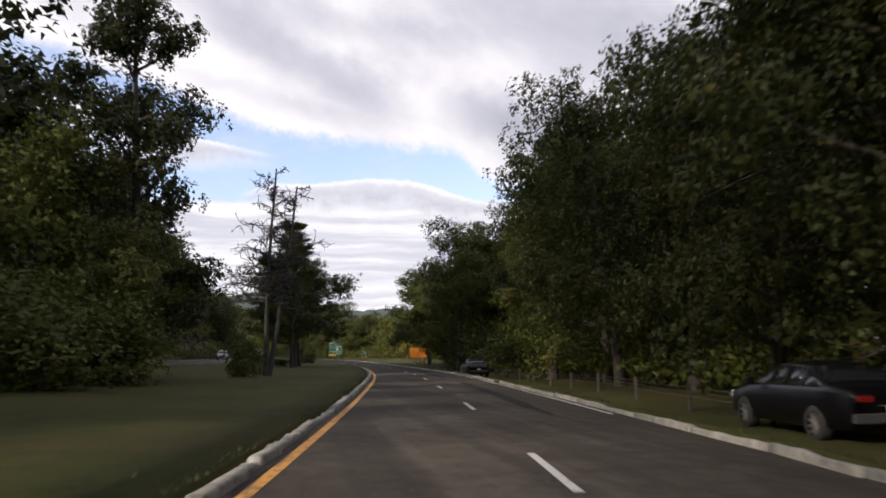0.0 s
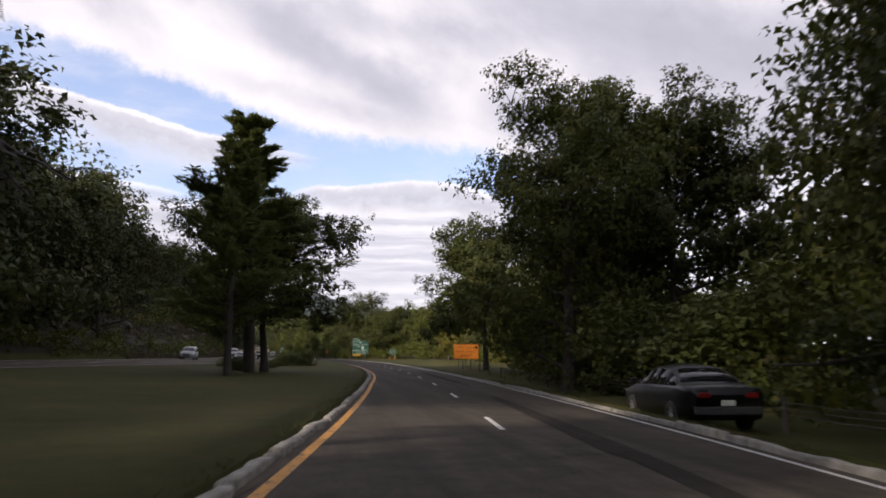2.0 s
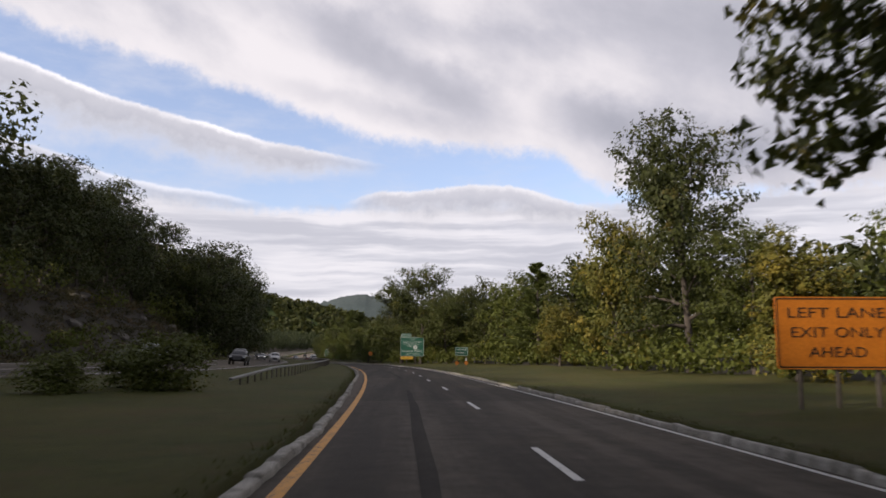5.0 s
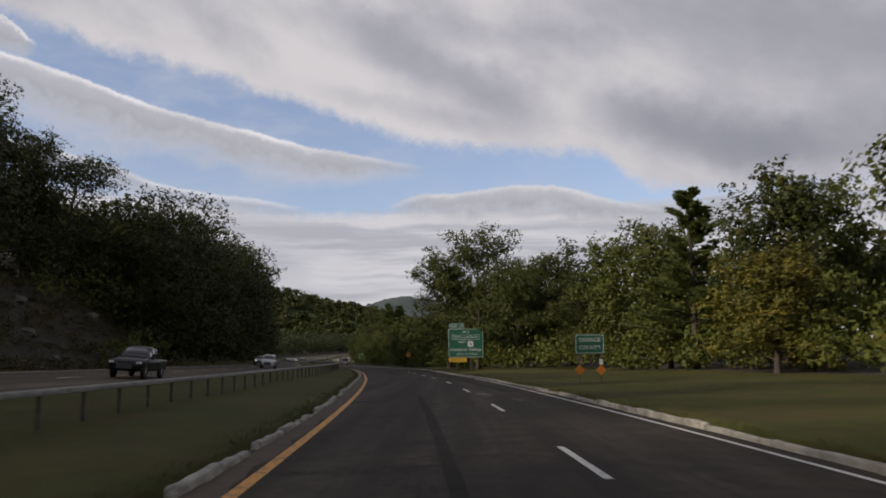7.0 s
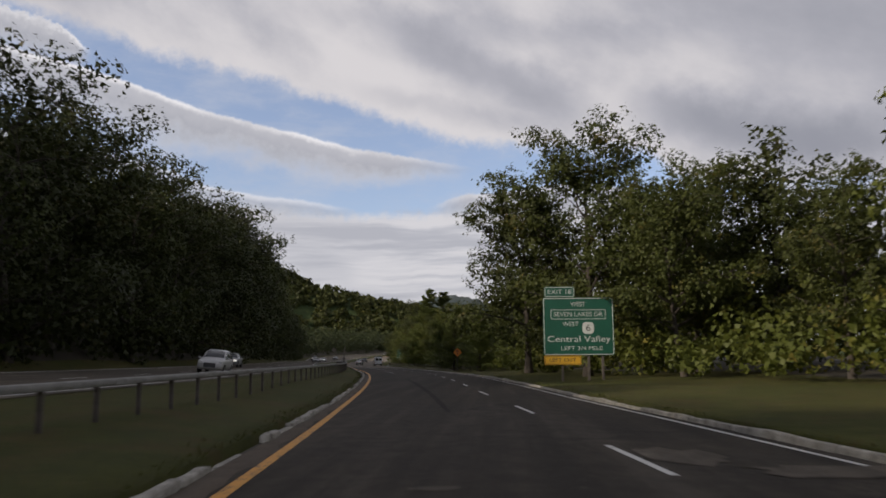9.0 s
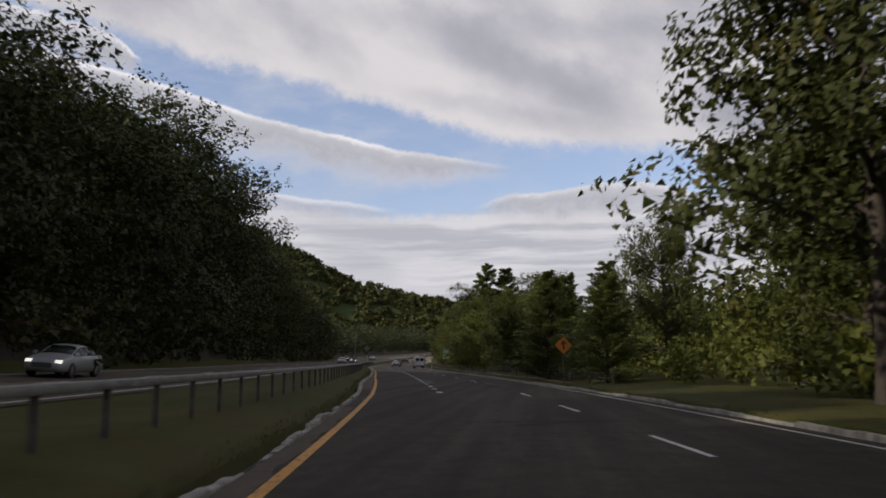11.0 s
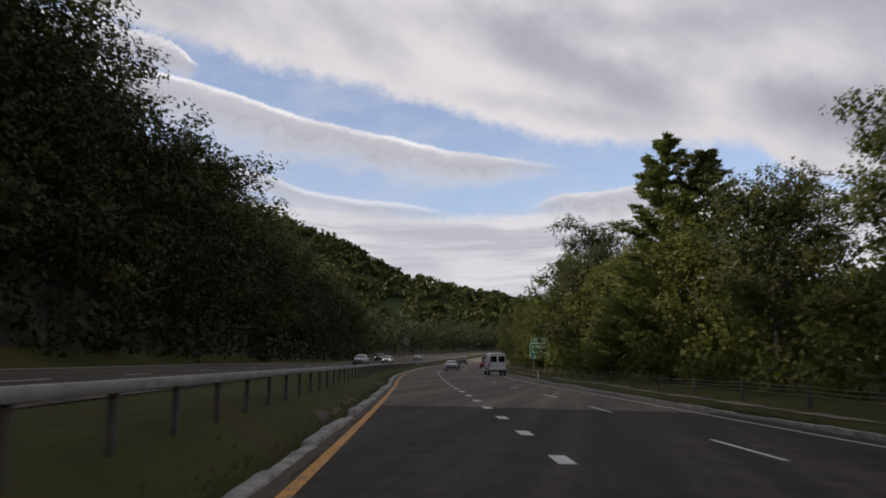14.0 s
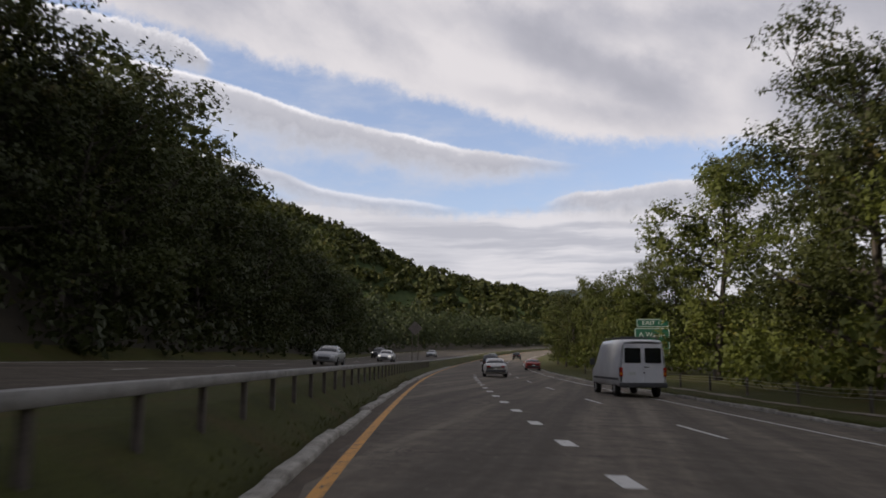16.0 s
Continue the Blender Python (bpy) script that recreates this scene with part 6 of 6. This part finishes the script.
def build_car(kind, colour, label, m, lights="off", plate=True, group=""):
    spec = CARS[kind]
    car = tagged(new("car" if kind != "pickup" else "pickup_truck"), label, "car" if kind != "pickup" else "pickup truck", group)
    car.matrix_world = m
    rows = spec["rows"]
    V = loft(rows, car_ring)
    n, k = V.shape[:2]
    flat = V.reshape(-1, 3)
    faces = grid_faces(n, k)
    faces = np.array(faces + [(i * k + k - 1, i * k, (i + 1) * k, (i + 1) * k + k - 1) for i in range(n - 1)])
    ends = np.array([(b + i, b + i + 1, b + k - 2 - i, b + k - 1 - i) for b in (0, (n - 1) * k) for i in range(k // 2 - 1)])
    body = part("body", mesh_of("body", flat, np.concatenate([faces, ends]), colour, True), None, car)
    # windows: the quads between belt and roof along the cabin, a little proud of the body
    a, b = spec["glass"]
    belt, roof = 4, 5
    mid = flat.mean(0)

    def pane(name, idx, inset=0.10):
        q = flat[list(idx)]
        c = q.mean(0)
        nrm = np.cross(q[1] - q[0], q[2] - q[0])
        nrm /= np.linalg.norm(nrm) + 1e-9
        if np.dot(nrm, c - mid) < 0:
            nrm = -nrm
        q = c + (q - c) * (1 - inset)
        v = np.concatenate([q + nrm * 0.010, q - nrm * 0.03])
        f = [(0, 1, 2, 3), (7, 6, 5, 4), (0, 4, 5, 1), (1, 5, 6, 2), (2, 6, 7, 3), (3, 7, 4, 0)]
        part(name, mesh_of(name, v, np.array(f), GLASS), None, car)
    for i in range(a, b):
        for j in (belt, k - 2 - belt):
            pane("side_window", (i * k + j, i * k + j + 1, (i + 1) * k + j + 1, (i + 1) * k + j), 0.08)
    for i, name in ((a, "rear_window"), (b - 1, "windscreen")):
        lo, hi = (i, i + 1) if i == a else (i + 1, i)
        low_ring, high_ring = V[lo, 5:k - 5], V[hi, 5:k - 5]
        nrm = np.cross(low_ring[-1] - low_ring[0], high_ring[0] - low_ring[0])
        nrm = nrm / np.linalg.norm(nrm) * (1 if np.dot(nrm, low_ring.mean(0) - mid) > 0 else -1)
        grid = np.stack([low_ring * (1 - f) + high_ring * f + nrm * d for d in (0.012, -0.02) for f in (0.08, 0.5, 0.90)])
        grid[:, :, 0] *= 0.95
        w = grid.shape[1]
        ring_rows = [0, 1, 2, 5, 4, 3, 0]
        f = np.array([(p * w + j, p * w + j + 1, q * w + j + 1, q * w + j) for p, q in zip(ring_rows, ring_rows[1:]) for j in range(w - 1)])
        part(name, mesh_of(name, grid.reshape(-1, 3), f, GLASS, False), None, car)
    for x in (-1, 1):
        for y in spec["axles"]:
            wd = rows[len(rows) // 2][1]
            wheel(car, x * (wd - 0.10), y, spec["r"], 0.22, "alloy")
    tail, nose = rows[1], rows[-2]
    for x in (-1, 1):
        zt = tail[3] - 0.12
        part("tail_lamp", boxed(x * (tail[1] - 0.30) - 0.12, x * (tail[1] - 0.30) + 0.16, rows[0][0] - 0.02, tail[0] + 0.06, zt - 0.03, zt + 0.08, bevel=0.015), BRAKE_ON if lights == "tail" else LAMP_RED, car)
        zn = nose[3] + 0.02
        part("headlamp", boxed(x * (nose[1] - 0.14) - 0.15, x * (nose[1] - 0.14) + 0.10, nose[0] - 0.20, nose[0] + 0.05, zn - 0.08, zn + 0.06, bevel=0.02), LAMP_ON if lights == "head" else LAMP_CLEAR, car)
        part("door_mirror", boxed(x * (rows[5][1] + 0.10) - 0.09, x * (rows[5][1] + 0.10) + 0.09, rows[b][0] - 0.35, rows[b][0] - 0.22, rows[5][3] + 0.0, rows[5][3] + 0.15, bevel=0.03), colour, car)
    part("rear_bumper", boxed(-rows[0][1] - 0.04, rows[0][1] + 0.04, rows[0][0] - 0.05, rows[0][0] + 0.06, rows[0][2] - 0.02, rows[0][2] + 0.16, bevel=0.03), TRIM, car)
    part("grille", boxed(-0.42, 0.42, rows[-1][0] - 0.05, rows[-1][0] + 0.025, rows[-1][2] + 0.02, rows[-1][3] + 0.03, bevel=0.015), TRIM, car)
    if plate:
        part("number_plate", boxed(-0.16, 0.16, rows[0][0] - 0.035, rows[0][0] - 0.01, 0.60, 0.72, bevel=0.004), SIGN_WHITE, car)
    return car


def build_van(m):
    van = tagged(new("van"), "white panel van with tinted rear windows and a roof rack", "van")
    van.matrix_world = m
    white = paint("white_van_paint", (0.62, 0.63, 0.65))
    # y, half width at sill, sill z, waist z, roof z, roof half width
    rows = [(-2.80, 0.93, 0.50, 1.28, 2.28, 0.80), (-2.74, 0.965, 0.46, 1.28, 2.36, 0.84), (-1.0, 0.965, 0.44, 1.28, 2.40, 0.85), (0.75, 0.965, 0.44, 1.28, 2.38, 0.84),
            (1.25, 0.965, 0.44, 1.27, 2.25, 0.80), (1.95, 0.95, 0.44, 1.22, 1.42, 0.78), (2.5, 0.90, 0.46, 1.02, 1.16, 0.72), (2.72, 0.82, 0.50, 0.86, 0.92, 0.66), (2.78, 0.70, 0.56, 0.78, 0.80, 0.6)]

    def ring(row):
        y, w, z0, zw, zr, wr = row
        return [(w * 0.9, z0), (w, z0 + 0.08), (w, zw - 0.25), (w * 0.995, zw), (w * 0.5 + wr * 0.5, zw + (zr - zw) * 0.6), (wr, zr - 0.12), (wr * 0.9, zr - 0.02), (wr * 0.5, zr + 0.015)]
    V = loft(rows, ring)
    n, k = V.shape[:2]
    flat = V.reshape(-1, 3)
    faces = grid_faces(n, k) + [(i * k + k - 1, i * k, (i + 1) * k, (i + 1) * k + k - 1) for i in range(n - 1)]
    ends = [(b + i, b + i + 1, b + k - 2 - i, b + k - 1 - i) for b in (0, (n - 1) * k) for i in range(k // 2 - 1)]
    part("body", mesh_of("body", flat, np.array(faces + ends), white), None, van)
    # two rear doors with windows, a seam between them
    for x in (-1, 1):
        bm = bmesh.new()
        c = [(0.012, 0.60), (0.86, 0.60), (0.86, 1.30), (0.78, 2.20), (0.012, 2.20)]
        vs = [bm.verts.new((x * a, -2.815, z)) for a, z in c]
        f = bm.faces.new(vs)
        e = bmesh.ops.extrude_face_region(bm, geom=[f])
        bmesh.ops.translate(bm, vec=(0, -0.03, 0), verts=[v for v in e["geom"] if isinstance(v, bmesh.types.BMVert)])
        door = part("rear_door", bm, white, van)
        w = ring_plate(0.68, 0.62, 0.06, 0.02, -2.862, -2.835)
        part("window", moved(w, x * 0.42, 0, 1.72), GLASS, door, "dark tinted rear window")
        part("press_line", boxed(x * 0.08, x * 0.78, -2.853, -2.840, 1.045, 1.075), white, door)
        part("hinge", boxed(x * 0.84 - 0.03, x * 0.84 + 0.03, -2.87, -2.82, 1.22, 1.30, bevel=0.01), white, door)
        part("hinge", boxed(x * 0.80 - 0.03, x * 0.80 + 0.03, -2.87, -2.82, 1.95, 2.03, bevel=0.01), white, door)
        lamp = part("tail_lamp", boxed(x * 0.90 - 0.065, x * 0.90 + 0.065, -2.87, -2.70, 0.86, 1.24, bevel=0.02), LAMP_RED, van)
        part("indicator", boxed(x * 0.90 - 0.055, x * 0.90 + 0.055, -2.876, -2.86, 0.93, 1.02), LAMP_AMBER, lamp)
        part("side_window", moved(boxed(-0.012, 0.012, 0.95, 1.62, 1.42, 1.98, bevel=0.01), x * 0.93, 0, 0, x * -4.5), GLASS, van)
        part("door_mirror", boxed(x * 1.12 - 0.11, x * 1.12 + 0.11, 1.50, 1.60, 1.30, 1.60, bevel=0.03), TRIM, van)
        part("side_moulding", boxed(x * 0.965 - 0.015, x * 0.965 + 0.015, -2.6, 1.9, 0.70, 0.80, bevel=0.008), TRIM, van)
        for y in (-1.75, 1.75):
            wheel(van, x * 0.84, y, 0.34, 0.22, "steel")
    part("door_handle", boxed(0.05, 0.24, -2.885, -2.845, 1.22, 1.27, bevel=0.01), TRIM, van)
    part("number_plate", boxed(-0.62, -0.30, -2.86, -2.842, 0.92, 1.05, bevel=0.005), SIGN_WHITE, van)
    part("lock", boxed(0.02, 0.07, -2.865, -2.845, 0.98, 1.05), TRIM, van)
    part("rear_bumper", boxed(-0.97, 0.97, -2.98, -2.72, 0.42, 0.62, bevel=0.04), TRIM, van, "dark grey step bumper")
    part("windscreen", moved(boxed(-0.70, 0.70, -0.012, 0.012, -0.42, 0.42, bevel=0.01), 0, 0, 0), GLASS, van).matrix_local = pose(0, 1.63, 1.86, -38, 0, 0)
    rack = part("roof_rack", boxed(-0.78, 0.78, -2.45, -2.40, 2.46, 2.50, bevel=0.01), TRIM, van)
    for y in (-1.0, 0.4):
        part("crossbar", boxed(-0.78, 0.78, y, y + 0.05, 2.46, 2.50, bevel=0.01), TRIM, rack)
    for x in (-0.72, 0.72):
        for y in (-2.42, -0.98, 0.42):
            part("rack_foot", boxed(x - 0.03, x + 0.03, y - 0.02, y + 0.02, 2.36, 2.47), TRIM, rack)


def on_road(s, u, z=None, turn=0.0):
    if z is None:
        z = z_road(s, u) + 0.0
    p = at(s, u, z)
    return pose(p[0], p[1], p[2], 0, 0, yaw_at(s) + turn)


def on_opposite(s, lane):
    """lane 0 is next to the median, 1 is next to the slope."""
    u = OPP_NEAR(s) + (OPP_FAR(s) - OPP_NEAR(s)) * (0.27 if lane == 0 else 0.73)
    return on_road(s, u, float(opp_z(s, u)) + 0.01, 180) @ pose(0, 0, 0, 0, math.degrees(math.atan2(float(OPP_ZF(s) - OPP_ZN(s)), float(OPP_NEAR(s) - OPP_FAR(s)))) * -1, 0)


BLACK = paint("black_paint", (0.004, 0.004, 0.005), 0.0, 0.25)
DARK = paint("dark_grey_paint", (0.009, 0.009, 0.010), 0.0, 0.3)
MAROON = paint("maroon_paint", (0.06, 0.014, 0.014))
SILVER = paint("silver_paint", (0.24, 0.25, 0.26), 0.1, 0.4)
PALE = paint("white_paint_car", (0.48, 0.48, 0.48))
RED = paint("red_paint", (0.30, 0.03, 0.02))
build_van(on_road(408.5, 8.35, None, 2))
build_car("sedan", BLACK, "black sedan with alloy wheels parked on the grass verge", on_road(15.4, 8.2, -0.24, 1), "tail")
build_car("sedan", DARK, "dark sedan parked on the verge just behind the kerb", on_road(64.0, 6.85, -0.26, 1), "tail")
for s, u, kind, col, label in [(436, 3.8, "sedan", PALE, "white sedan driving ahead in the middle lane"), (458, 3.9, "suv", DARK, "dark car driving ahead in the middle lane"),
                               (474, 9.3, "sedan", RED, "red car pulling off at the verge"), (520, 3.2, "suv", SILVER, "silver car far ahead on the road"), (560, 6.6, "suv", DARK, "dark car far ahead on the road")]:
    build_car(kind, col, label, on_road(s, u), group="traffic ahead")
for s, lane, kind, col, on, label in [(183, 1, "suv", SILVER, "off", "silver estate car coming the other way"), (206, 0, "pickup", BLACK, "off", "black pickup truck coming the other way"),
                                      (262, 0, "suv", PALE, "off", "white off-roader coming the other way"), (286, 1, "sedan", SILVER, "head", "silver car with lit headlamps coming the other way"),
                                      
                                      
                                      (432, 0, "sedan", SILVER, "off", "silver sedan coming the other way"), (470, 0, "sedan", PALE, "head", "white car with lit headlamps coming the other way"),
                                      (500, 1, "suv", DARK, "head", "dark car with lit headlamps coming the other way"), (540, 0, "sedan", SILVER, "off", "silver car far off in the oncoming lanes"),
                                      (168, 0, "sedan", DARK, "off", "dark sedan coming the other way past the trees"), (155, 1, "suv", SILVER, "off", "silver car behind the median trees")]:
    build_car(kind, col, label, on_opposite(s, lane), on, group="oncoming traffic")
